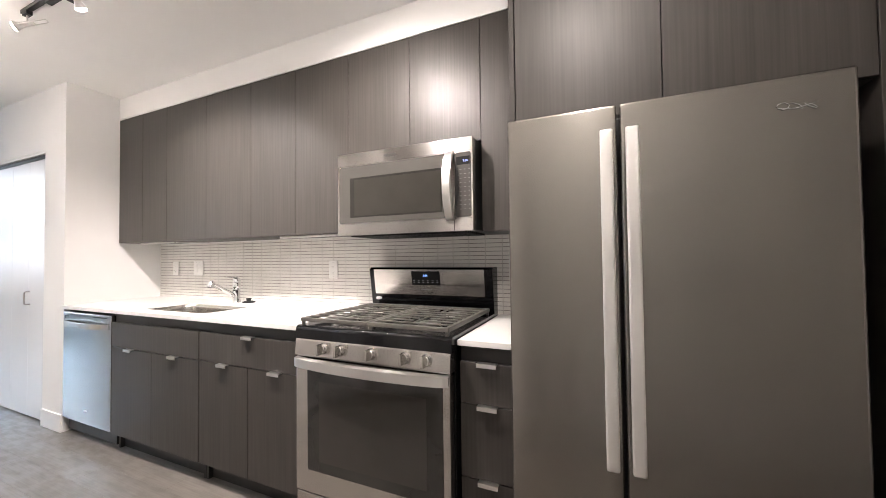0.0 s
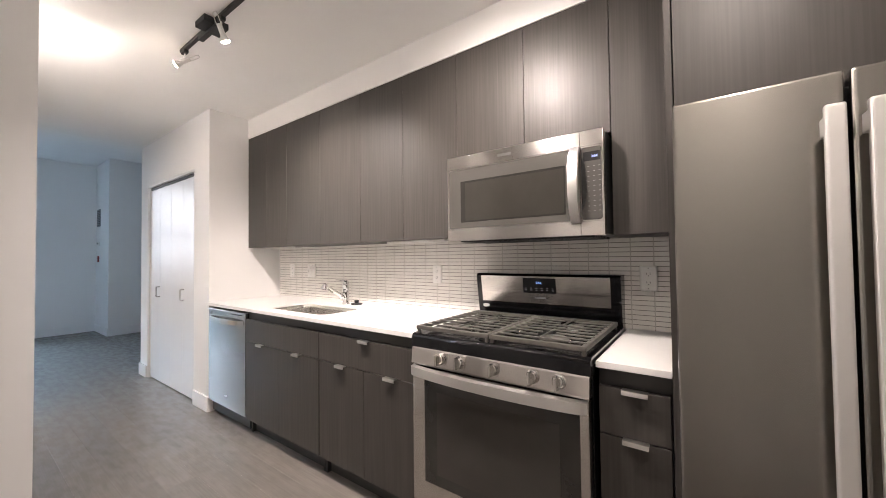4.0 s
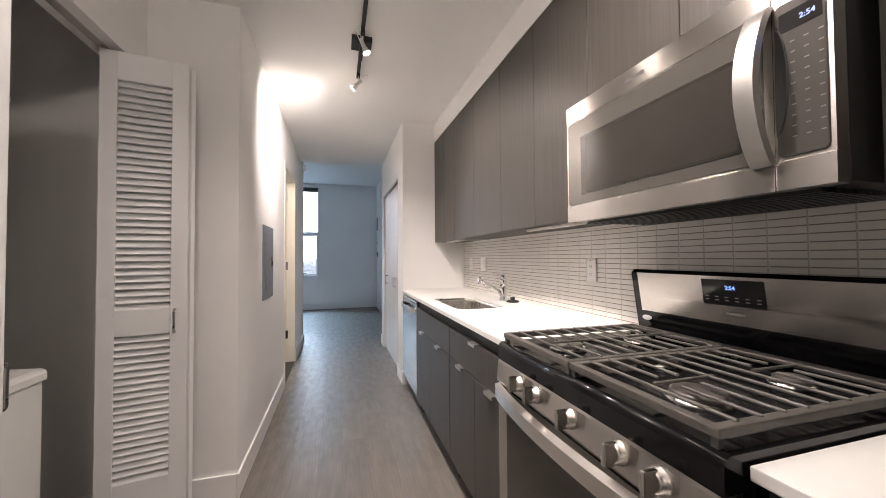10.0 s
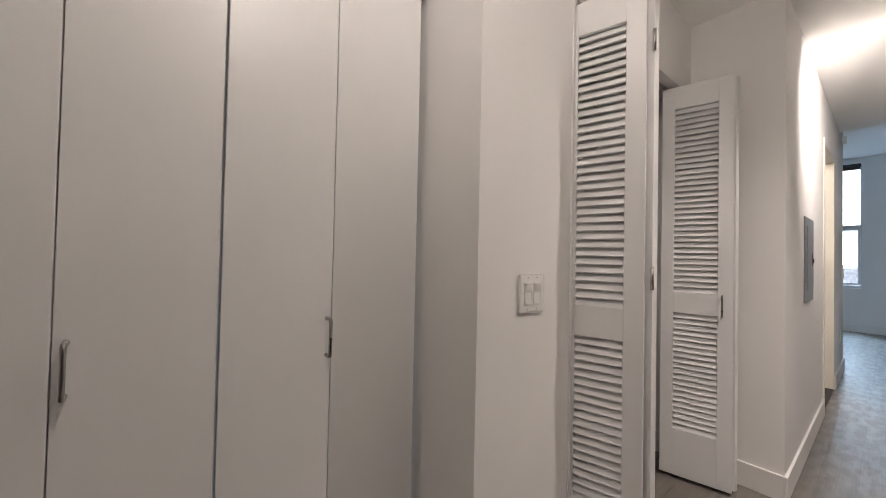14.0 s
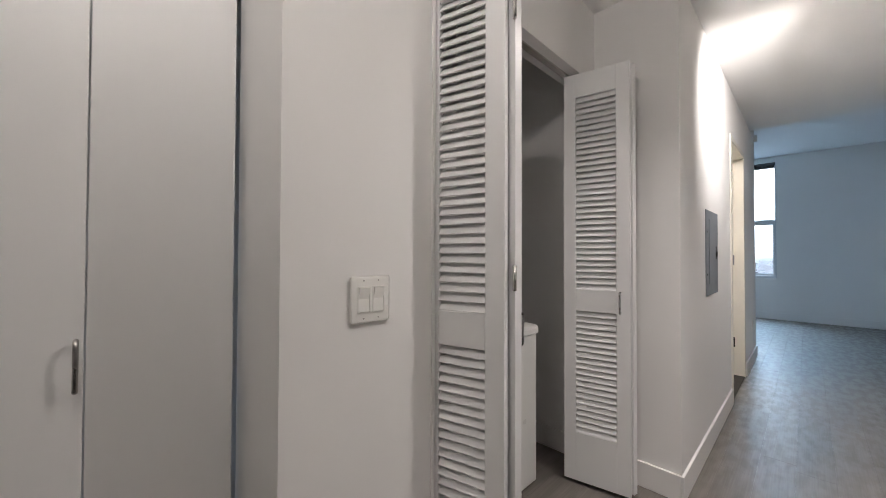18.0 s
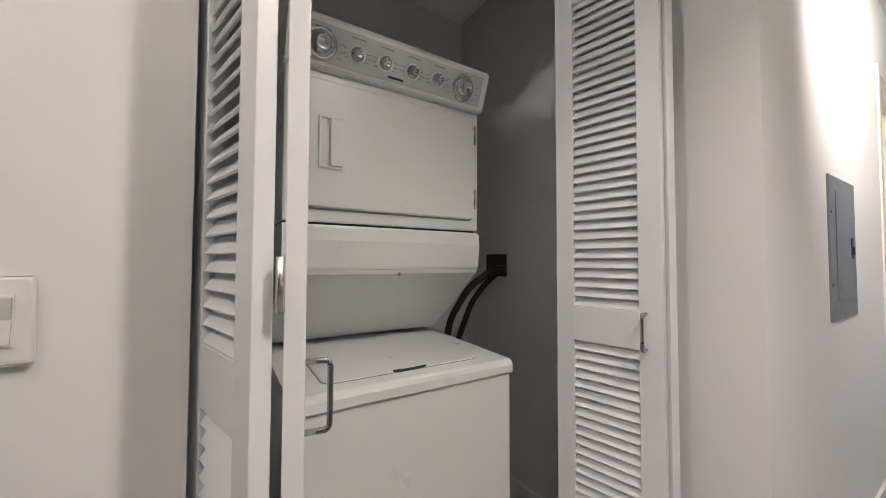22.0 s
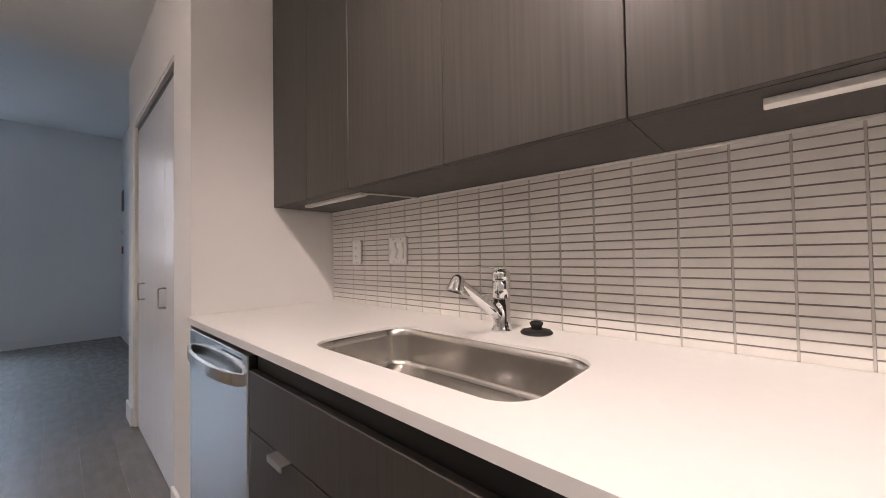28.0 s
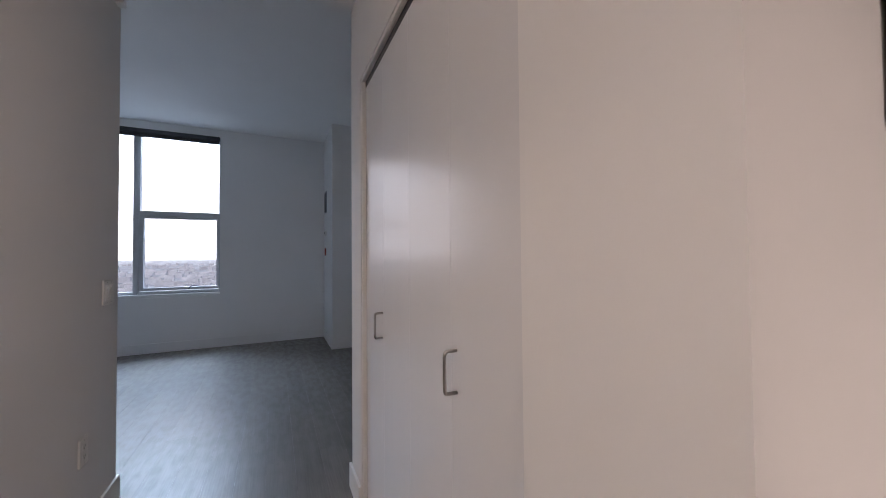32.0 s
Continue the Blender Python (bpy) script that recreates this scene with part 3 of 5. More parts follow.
solid("worktop", B(-0.65, -0.006, -3.22, -3.004, 0.888, CT, bev=0.002), QUARTZ, "short white quartz worktop beside the fridge", "worktop", kind="thing")

sink = thing("sink", (-0.385, -1.07, 0.76), "undermount brushed steel sink bowl, empty", "sink")
bm = bmesh.new()
loops = []
prof = [(0.0007, 0.9025, 0.0745), (0.003, 0.901, 0.0735), (0.004, 0.880, 0.073), (0.008, 0.814, 0.072)]
prof += [(0.008 + 0.024 * (1 - math.cos(q * math.pi / 12)), 0.814 - 0.024 * math.sin(q * math.pi / 12), 0.072 - 0.018 * q / 6) for q in range(1, 7)]
prof += [(0.06, 0.789, 0.045), (0.13, 0.787, 0.02)]
for off, z, r in prof:
    loops.append([bm.verts.new((x, y, z)) for x, y in round_rect(SX0 + off, SX1 - off, SY0 + off, SY1 - off, r, 10)])
for la, lb in zip(loops, loops[1:]):
    for k in range(len(la)):
        f = bm.faces.new((la[k], la[(k + 1) % len(la)], lb[(k + 1) % len(lb)], lb[k]))
        f.smooth = True
bm.faces.new(loops[-1])
bowl = part("bowl", bm, SINKM, sink)
part("drain", lathe(bmesh.new(), (-0.37, -1.07, 0.7873), (0, 0, 1), [(0, 0.055), (0.004, 0.055), (0.005, 0.045), (0.001, 0.04), (0.001, 0.0005)]), CHROME, sink, "round steel drain")

fc = thing("faucet", (-0.106, -1.055, CT), "chrome single-lever pull-out kitchen faucet", "faucet")
FA = Vector((-0.106, -1.055, CT))
part("body", lathe(bmesh.new(), FA, (0, 0, 1), [(0, 0.031), (0.004, 0.031), (0.010, 0.027), (0.020, 0.0255), (0.095, 0.0245)], 32), CHROME, fc)
part("cap", lathe(bmesh.new(), FA + Vector((0, 0, 0.0965)), (0, 0, 1), [(0, 0.0235), (0.001, 0.0255), (0.048, 0.0265), (0.049, 0.0248), (0.052, 0.0265), (0.072, 0.0262), (0.079, 0.0225), (0.0815, 0.012), (0.082, 0.001)], 32), CHROME, fc)
sp_ax = Vector((-0.80, 0.10, 0.52)).normalized()
sp_at = FA + Vector((-0.004, 0, 0.040))
part("spout", lathe(bmesh.new(), sp_at, sp_ax, [(0, 0.017), (0.06, 0.0175), (0.12, 0.0165), (0.175, 0.0160), (0.205, 0.0170), (0.210, 0.0130)], 28), CHROME, fc)
hd_at, hd_ax = sp_at + sp_ax * 0.203, Vector((-0.30, 0.08, -0.95)).normalized()
sp = part("spray_head", lathe(bmesh.new(), hd_at, hd_ax, [(-0.021, 0.003), (-0.019, 0.010), (-0.012, 0.0165), (0.0, 0.0195), (0.020, 0.0240), (0.026, 0.0245), (0.027, 0.0215)], 28), CHROME, fc)
part("nozzle", lathe(bmesh.new(), hd_at + hd_ax * 0.0255, hd_ax, [(0, 0.0210), (0.002, 0.020), (0.003, 0.006)]), BLACK_PLASTIC, sp, "dark spray nozzle")
bm = bmesh.new()
box(bm, -0.078, 0.012, -0.0105, 0.0105, -0.003, 0.003, bev=0.0028, seg=3)
bmesh.ops.rotate(bm, verts=bm.verts[:], cent=(0, 0, 0), matrix=Matrix.Rotation(radians(-22), 3, "Z") @ Matrix.Rotation(radians(6), 3, "Y"))
bmesh.ops.translate(bm, verts=bm.verts[:], vec=FA + Vector((0, 0, 0.1815)))
part("lever", bm, CHROME, fc)
stp = thing("sink_stopper", (-0.082, -1.153, CT), "black rubber sink stopper lying on the worktop", "sink stopper")
part("plug", lathe(bmesh.new(), (-0.082, -1.153, CT), (0, 0, 1), [(0, 0.043), (0.004, 0.045), (0.009, 0.040), (0.013, 0.024)]), RUBBER, stp)
part("knob", lathe(bmesh.new(), (-0.082, -1.153, CT + 0.013), (0, 0, 1), [(0, 0.016), (0.006, 0.014), (0.012, 0.018), (0.017, 0.019), (0.020, 0.014)]), RUBBER, stp)

# dishwasher
dw = thing("dishwasher", (-0.3, -0.26, 0), "stainless steel dishwasher reflecting blue daylight", "dishwasher")
part("tub", B(-0.60, -0.02, -0.58, 0.047, 0.02, 0.868), BLACK_PLASTIC, dw)
part("door_panel", B(-0.637, -0.602, -0.578, 0.043, 0.115, 0.866, bev=0.005), STEEL_D, dw)
part("control_strip", boxes((-0.6385, -0.6375, -0.53, -0.36, 0.845, 0.85)), BLACK_PLASTIC, dw)
bm = bmesh.new()
n = 36
prof = []
for k in range(n + 1):
    t = k / n
    y = 0.022 - 0.572 * t
    bow = 0.045 * math.sin(math.pi * t) ** 0.5
    prof.append((-0.637 - bow, y))
for k in range(n):
    (xa, ya), (xb, yb) = prof[k], prof[k + 1]
    vs = [bm.verts.new(p) for p in ((xa, ya, 0.774), (xb, yb, 0.774), (xb, yb, 0.808), (xa, ya, 0.808),
                                    (xa + 0.012, ya, 0.774), (xb + 0.012, yb, 0.774), (xb + 0.012, yb, 0.808), (xa + 0.012, ya, 0.808))]
    for f in ((3, 2, 1, 0), (4, 5, 6, 7), (0, 1, 5, 4), (2, 3, 7, 6)):
        bm.faces.new([vs[i] for i in f])
bmesh.ops.remove_doubles(bm, verts=bm.verts[:], dist=0.0001)
bmesh.ops.recalc_face_normals(bm, faces=bm.faces[:])
part("towel_handle", bm, STEEL, dw)
part("badge", B(-0.638, -0.6365, -0.29, -0.25, 0.20, 0.21), BRIGHT, dw)
for k in range(3):
    part("vent_mark", B(-0.6378, -0.6368, -0.035, 0.018, 0.838 - k * 0.008, 0.841 - k * 0.008), BLACK_PLASTIC, dw)
part("kick_plate", B(-0.57, -0.56, -0.572, 0.047, 0.0, 0.11), BLACK_PLASTIC, dw)

# ---- kitchen: wall units ----
UX, UZ0, UZ1 = -0.310, 1.368, 2.366


def wall_unit(y0, y1, z0, doors, label, x=UX, depth=None, z1=UZ1):
    u = thing("wall_cabinet", (x / 2, (y0 + y1) / 2, z0), label, "cabinet", "wall cabinets")
    part("body", B(x + 0.02, -0.003, y1 + 0.001, y0 - 0.001, z0, z1), WOOD, u)
    for a, b in doors:
        part("door", B(x, x + 0.0185, b + 0.0012, a - 0.0012, z0 - 0.0, z1, bev=0.0012, seg=1), WOOD, u)
    return u


wall_unit(0.051, -0.575, UZ0, [(0.051, -0.27), (-0.27, -0.575)], "dark wood-grain wall cabinet over the dishwasher")
wall_unit(-0.575, -1.462, UZ0, [(-0.575, -1.021), (-1.021, -1.462)], "dark wood-grain wall cabinet over the sink")
wall_unit(-1.462, -2.237, UZ0, [(-1.462, -1.843), (-1.843, -2.237)], "dark wood-grain wall cabinet beside the microwave")
wall_unit(-2.237, -3.006, 1.776, [(-2.237, -2.625), (-2.625, -3.006)], "short dark wood-grain wall cabinet over the microwave")
wall_unit(-3.006, -3.22, 1.345, [(-3.006, -3.22)], "narrow dark wood-grain wall cabinet beside the fridge")
wall_unit(-3.243, -4.17, 1.675, [(-3.243, -3.695), (-3.695, -4.17)], "deep dark wood-grain cabinet over the fridge", x=-0.66, z1=CEIL - 0.08)
for ya, lab in ((-3.222, "dark tall side panel between counter and fridge"), (-4.173, "dark tall side panel past the fridge")):
    solid("fridge_panel", B(-0.66, -0.003, ya - 0.019, ya, 0.0, CEIL - 0.08, bev=0.001, seg=1), WOOD, lab, "panel", kind="thing")
solid("tall_cabinet_side", B(-0.70, -0.003, -5.47, -4.195, 0.0, CEIL - 0.08, bev=0.002), WOOD, "dark wood-grain tall cabinet beside the fridge", "cabinet", kind="thing")
for ya, yb in ((-0.12, -0.55), (-1.64, -2.10)):
    ub = thing("cabinet_light", (-0.23, (ya + yb) / 2, UZ0 - 0.014), "slim white under-cabinet light bar, unlit", "light bar")
    part("bar", B(-0.245, -0.215, yb, ya, UZ0 - 0.012, UZ0 - 0.0005, bev=0.002), WHITE_PLASTIC, ub)
    part("cord", tube(bmesh.new(), bend([(-0.23, yb, UZ0 - 0.006), (-0.20, yb - 0.02, UZ0 - 0.006), (-0.06, yb - 0.05, UZ0 - 0.005), (-0.012, yb - 0.06, UZ0 - 0.004)], 0.02), 0.003, 6), WHITE_PLASTIC, ub)

# fridge
fr = thing("refrigerator", (-0.4, -3.66, 0), "stainless side-by-side refrigerator with long bar handles", "refrigerator")
part("case", B(-0.71, -0.03, -4.06, -3.255, 0.02, 1.645, bev=0.004), BLACK_PLASTIC, fr, "dark grey case")
for a, b in ((-3.244, -3.559), (-3.568, -4.063)):
    d = part("door", B(-0.80, -0.72, b, a, 0.07, 1.657, bev=0.008, seg=3), STEEL_V, fr)
    hy = -3.530 if a > -3.5 else -3.593
    bm = bmesh.new()
    box(bm, -0.865, -0.845, hy - 0.0165, hy + 0.0165, 0.645, 1.568, bev=0.006, seg=3)
    part("bar_handle", bm, BRIGHT_V, d, "long flat satin bar handle")
    for z in (0.66, 1.51):
        part("handle_mount", B(-0.846, -0.80, hy - 0.012, hy + 0.012, z, z + 0.04), BRIGHT_V, d)
bm = bmesh.new()
for k in range(3):
    c = -3.925 - 0.026 * k
    tube(bm, [(-0.8012, c + 0.012 * math.cos(q * 0.62), 1.583 - 0.003 * k + 0.0085 * math.sin(q * 0.62 + k)) for q in range(9)], 0.0013, 6)
tube(bm, [(-0.8012, -3.915, 1.579), (-0.8012, -3.95, 1.574), (-0.8012, -3.99, 1.584)], 0.0013, 6)
part("badge", bm, CHROME, fr, "small chrome badge")
for y in (-3.30, -4.01):
    part("hinge_cover", B(-0.78, -0.66, y - 0.03, y + 0.03, 1.6455, 1.664, bev=0.004), BLACK_PLASTIC, fr)
part("grille", B(-0.74, -0.71, -4.05, -3.26, 0.015, 0.065), BLACK_PLASTIC, fr)

# ---- range ----
RY0, RY1 = -2.997, -2.238
rg = thing("gas_range", (-0.35, -2.62, 0), "stainless freestanding gas range with black grates", "range")
part("side_body", B(-0.655, -0.02, RY0, RY1, 0.02, 0.895, bev=0.003), BLACK_GLOSS, rg)
prism_bm = prism(bmesh.new(), [(-0.64, 0.868), (-0.694, 0.868)] + [(-0.676 - 0.018 * math.cos(q * math.pi / 16), 0.907 + 0.018 * math.sin(q * math.pi / 16)) for q in range(9)] + [(-0.08, 0.925), (-0.08, 0.896), (-0.64, 0.896)], RY0 - 0.002, RY1 + 0.002)
for f in prism_bm.faces:
    f.smooth = abs(f.normal.y) < 0.5 and f.calc_area() < 0.01
part("cooktop", prism_bm, BLACK_GLOSS, rg, "black enamel cooktop")
part("control_panel", prism(bmesh.new(), [(-0.657, 0.792), (-0.702, 0.792), (-0.704, 0.798), (-0.697, 0.860), (-0.694, 0.866), (-0.657, 0.866)], RY0 + 0.002, RY1 - 0.002), STEEL, rg)
for y in (-2.40, -2.493, -2.648, -2.804, -2.897):
    kn = part("knob", lathe(bmesh.new(), (-0.699, y, 0.834), (-1, 0, 0.10), [(0, 0.024), (0.005, 0.024), (0.008, 0.020), (0.018, 0.019), (0.021, 0.016)]), STEEL, rg, "round satin knob")
    part("knob_grip", B(-0.742, -0.710, y - 0.0055, y + 0.0055, 0.812, 0.858, bev=0.004), STEEL, kn)
od = part("oven_door", boxes((-0.70, -0.657, RY0 + 0.004, RY1 - 0.004, 0.20, 0.784), bev=0.005), STEEL, rg)
part("oven_window", B(-0.704, -0.6995, RY0 + 0.034, RY1 - 0.074, 0.30, 0.742, bev=0.0015), OVEN_GLASS, od, "dark oven window")
bm = bmesh.new()
pts = []
for k in range(41):
    t = k / 40
    pts.append((-0.712 - 0.038 * math.sin(math.pi * t) ** 0.6, RY1 - 0.006 - (RY1 - RY0 - 0.012) * t))
for (xa, ya), (xb, yb) in zip(pts, pts[1:]):
    vs = [bm.verts.new(p) for p in ((xa, ya, 0.746), (xb, yb, 0.746), (xb, yb, 0.784), (xa, ya, 0.784),
                                    (xa + 0.022, ya, 0.742), (xb + 0.022, yb, 0.742), (xb + 0.022, yb, 0.788), (xa + 0.022, ya, 0.788))]
    for f in ((3, 2, 1, 0), (4, 5, 6, 7), (0, 1, 5, 4), (2, 3, 7, 6)):
        bm.faces.new([vs[i] for i in f])
bmesh.ops.remove_doubles(bm, verts=bm.verts[:], dist=0.0001)
bmesh.ops.recalc_face_normals(bm, faces=bm.faces[:])
part("door_handle", bm, BRIGHT, od, "bowed satin oven handle")
part("bottom_drawer", B(-0.695, -0.657, RY0 + 0.004, RY1 - 0.004, 0.035, 0.193, bev=0.005), STEEL, rg)
part("inner_window", B(-0.7046, -0.7038, RY0 + 0.10, RY1 - 0.14, 0.345, 0.690, bev=0.0002, seg=1), INNER_GLASS, od, "clear middle of the oven glass")
part("badge", boxes((-0.7015, -0.70, -2.67, -2.58, 0.228, 0.236)), CHROME, rg)
# backguard
part("backguard", prism(bmesh.new(), [(-0.02, 0.9), (-0.02, 1.168), (-0.105, 1.168), (-0.12, 1.155), (-0.10, 1.02), (-0.085, 0.925), (-0.085, 0.9)], RY0, RY1), BLACK_GLOSS, rg)


def on_guard(y0, y1, z0, z1, d):
    """A plate on the sloping face of the backguard."""
    fx = lambda z: -0.10 - 0.02 * (z - 1.02) / 0.135
    bm = bmesh.new()
    prof = [(fx(z0) - d, z0), (fx(z1) - d, z1), (fx(z1) + 0.002, z1), (fx(z0) + 0.002, z0)]
    return prism(bm, prof, y0, y1)


part("steel_face", on_guard(RY0 + 0.045, RY1 - 0.03, 1.012, 1.156, 0.002), STEEL, rg)
dp = part("display", on_guard(-2.697, -2.522, 1.068, 1.146, 0.004), BLACK_GLASS, rg, "black clock display")
text_part("clock", "2:54", 0.017, Matrix.Translation((-0.1235, -2.61, 1.122)) @ pose(0, 0, 0, 98, 0, -90), SCREEN_BLUE, dp)
part("badge", on_guard(-2.64, -2.585, 1.040, 1.047, 0.003), GREY_PRINT_SHADE, rg)
for k in range(6):
    for z in (1.082, 1.092):
        part("button", on_guard(-2.687 + k * 0.029, -2.676 + k * 0.029, z, z + 0.003, 0.0046), GREY_PRINT_SHADE, dp)
bm = lathe(bmesh.new(), (0, 0, 0), (-1, 0, 0.1), [(0, 0.021), (0.002, 0.021), (0.003, 0.018)], 28)
bmesh.ops.scale(bm, vec=(1, 1.0, 0.45), verts=bm.verts[:])
bmesh.ops.translate(bm, vec=(-0.096, -2.287, 0.985), verts=bm.verts[:])
part("label_plate", bm, BRIGHT, rg, "small oval steel label")
# burners and grates
for x, y, r in ((-0.53, -2.40, 0.045), (-0.25, -2.40, 0.035), (-0.53, -2.83, 0.05), (-0.25, -2.83, 0.035), (-0.39, -2.615, 0.04)):
    bn = part("burner", lathe(bmesh.new(), (x, y, 0.925), (0, 0, 1), [(0, r + 0.012), (0.008, r + 0.01), (0.012, r)]), STEEL, rg, "steel burner base")
    part("burner_cap", lathe(bmesh.new(), (x, y, 0.937), (0, 0, 1), [(0, r), (0.007, r), (0.01, r - 0.006)]), IRON, bn)


def grate(y0, y1):
    bm = bmesh.new()
    x0, x1, z0, z1, w = -0.682, -0.130, 0.940, 0.958, 0.010
    ym = (y0 + y1) / 2
    for y in (y0 + w, y1 - w):
        box(bm, x0, x1, y - w, y + w, z0, z1, bev=0.004, seg=2)
    for x in (x0 + w, x1 - w):
        box(bm, x - w, x + w, y0 + 2 * w - 0.003, y1 - 2 * w + 0.003, z0 + 0.0005, z1 - 0.0005, bev=0.003, seg=2)
    n = 10
    for i in range(1, n):
        x = x0 + (x1 - x0) * i / n
        for a, b in (((y0 + w, ym - 0.026), (ym + 0.026, y1 - w)) if i in (2, 3, 7, 8) else ((y0 + w, y1 - w),)):
            box(bm, x - 0.004, x + 0.004, a, b, z1 - 0.003, z1 + 0.003, bev=0.0015, seg=1)
    for xb in (-0.53, -0.25):
        box(bm, xb - 0.082, xb + 0.082, ym - 0.004, ym + 0.004, z1 - 0.003, z1 + 0.003, bev=0.0015, seg=1)
    for x in (x0 + w, x1 - w):
        for y in (y0 + w, y1 - w):
            box(bm, x - 0.006, x + 0.006, y - 0.006, y + 0.006, 0.924, z0 + 0.004)
    return bm


gw = (RY1 - RY0 - 0.03) / 2
for k in range(2):
    part("grate", grate(RY0 + 0.013 + k * (gw + 0.004), RY0 + 0.013 + k * (gw + 0.004) + gw), IRON, rg, "cast iron grate")

# ---- microwave ----
mw = thing("microwave", (-0.2, -2.62, 1.343), "stainless over-the-range microwave with bowed handle", "microwave")
part("case", B(-0.375, -0.01, RY0 + 0.002, RY1 - 0.004, 1.348, 1.768, bev=0.003), BLACK_PLASTIC, mw, "black case")
MX = -0.41
SEAM = -2.904
GREY_GLASS = plain("grey_door_face", (0.165, 0.157, 0.145), 0.12, 0.55, vary=0.03, rough_vary=0.02)
for ya, yb in ((SEAM + 0.0008, RY1 - 0.004), (RY0 + 0.002, SEAM - 0.0008)):
    part("top_band", B(MX, -0.376, ya, yb, 1.706, 1.768, bev=0.0015), STEEL, mw)
    part("bottom_band", B(MX, -0.376, ya, yb, 1.343, 1.400, bev=0.0015), STEEL, mw)
dr = part("door", B(MX + 0.002, -0.376, SEAM + 0.0008, RY1 - 0.004, 1.4005, 1.7055), STEEL, mw)
part("door_glass", rounded(MX + 0.003, MX - 0.001, SEAM + 0.018, RY1 - 0.014, 1.404, 1.702, 0.012), GREY_GLASS, dr, "grey glass door face")
part("window", rounded(MX, MX - 0.0025, -2.845, RY1 - 0.085, 1.434, 1.640, 0.004), OVEN_GLASS, dr, "dark mesh window")
part("window_rim", rounded(MX - 0.0018, MX - 0.0028, -2.838, RY1 - 0.112, 1.442, 1.630, 0.004, 0.0003), INNER_GLASS, dr)
bm = bmesh.new()
pts = [(MX - 0.008 - 0.05 * math.sin(math.pi * k / 32) ** 0.7, 1.393 + 0.315 * k / 32) for k in range(33)]
for (xa, za), (xb, zb) in zip(pts, pts[1:]):
    vs = [bm.verts.new(p) for p in ((xa, -2.905, za), (xb, -2.905, zb), (xb, -2.868, zb), (xa, -2.868, za),
                                    (xa + 0.014, -2.908, za), (xb + 0.014, -2.908, zb), (xb + 0.014, -2.865, zb), (xa + 0.014, -2.865, za))]
    for f in ((0, 1, 2, 3), (7, 6, 5, 4), (4, 5, 1, 0), (3, 2, 6, 7)):
        bm.faces.new([vs[i] for i in f])
bmesh.ops.remove_doubles(bm, verts=bm.verts[:], dist=0.0001)
bmesh.ops.recalc_face_normals(bm, faces=bm.faces[:])
part("bow_handle", bm, BRIGHT, dr, "bowed satin handle")
cp = part("control_panel", B(MX + 0.001, -0.376, RY0 + 0.002, SEAM - 0.0008, 1.4005, 1.7055), STEEL, mw)
part("keypad", rounded(MX + 0.002, MX - 0.002, RY0 + 0.010, SEAM - 0.006, 1.406, 1.700, 0.010), KEYPAD, cp)
bm = lathe(bmesh.new(), (0, 0, 0), (-1, 0, 0), [(0, 0.02), (0.001, 0.02), (0.0015, 0.018)], 28)
bmesh.ops.scale(bm, vec=(1, 1, 5.4), verts=bm.verts[:])
bmesh.ops.bisect_plane(bm, geom=bm.verts[:] + bm.edges[:] + bm.faces[:], plane_co=(0, 0, 0), plane_no=(0, 1, 0), clear_outer=True)
bmesh.ops.translate(bm, vec=(MX - 0.002, SEAM - 0.006, 1.555), verts=bm.verts[:])
part("finger_scoop", bm, BLACK_PLASTIC, cp, "dark hollow behind the handle")
ds = part("display", B(MX - 0.003, MX - 0.001, RY0 + 0.014, -2.918, 1.643, 1.680), BLACK_GLASS, cp)
text_part("clock", "2:54", 0.014, Matrix.Translation((MX - 0.0035, -2.962, 1.660)) @ pose(0, 0, 0, 90, 0, -90), SCREEN_DIM, ds)
KEY_PRINT = plain("key_print", (0.19, 0.187, 0.18), 0.5)
for r in range(10):
    for c in range(3):
        y = -2.938 - c * 0.021
        part("key", B(MX - 0.0026, MX - 0.0018, y - 0.0035, y + 0.0035, 1.620 - r * 0.02, 1.622 - r * 0.02), KEY_PRINT, cp)
part("badge", boxes((MX - 0.001, MX + 0.001, -2.60, -2.53, 1.730, 1.743)), CHROME, mw)
part("vent_bottom", boxes(*[(-0.36 + k * 0.03, -0.345 + k * 0.03, RY0 + 0.05, RY1 - 0.05, 1.338, 1.349) for k in range(10)]), BLACK_PLASTIC, mw)

# ---- outlets and switches ----


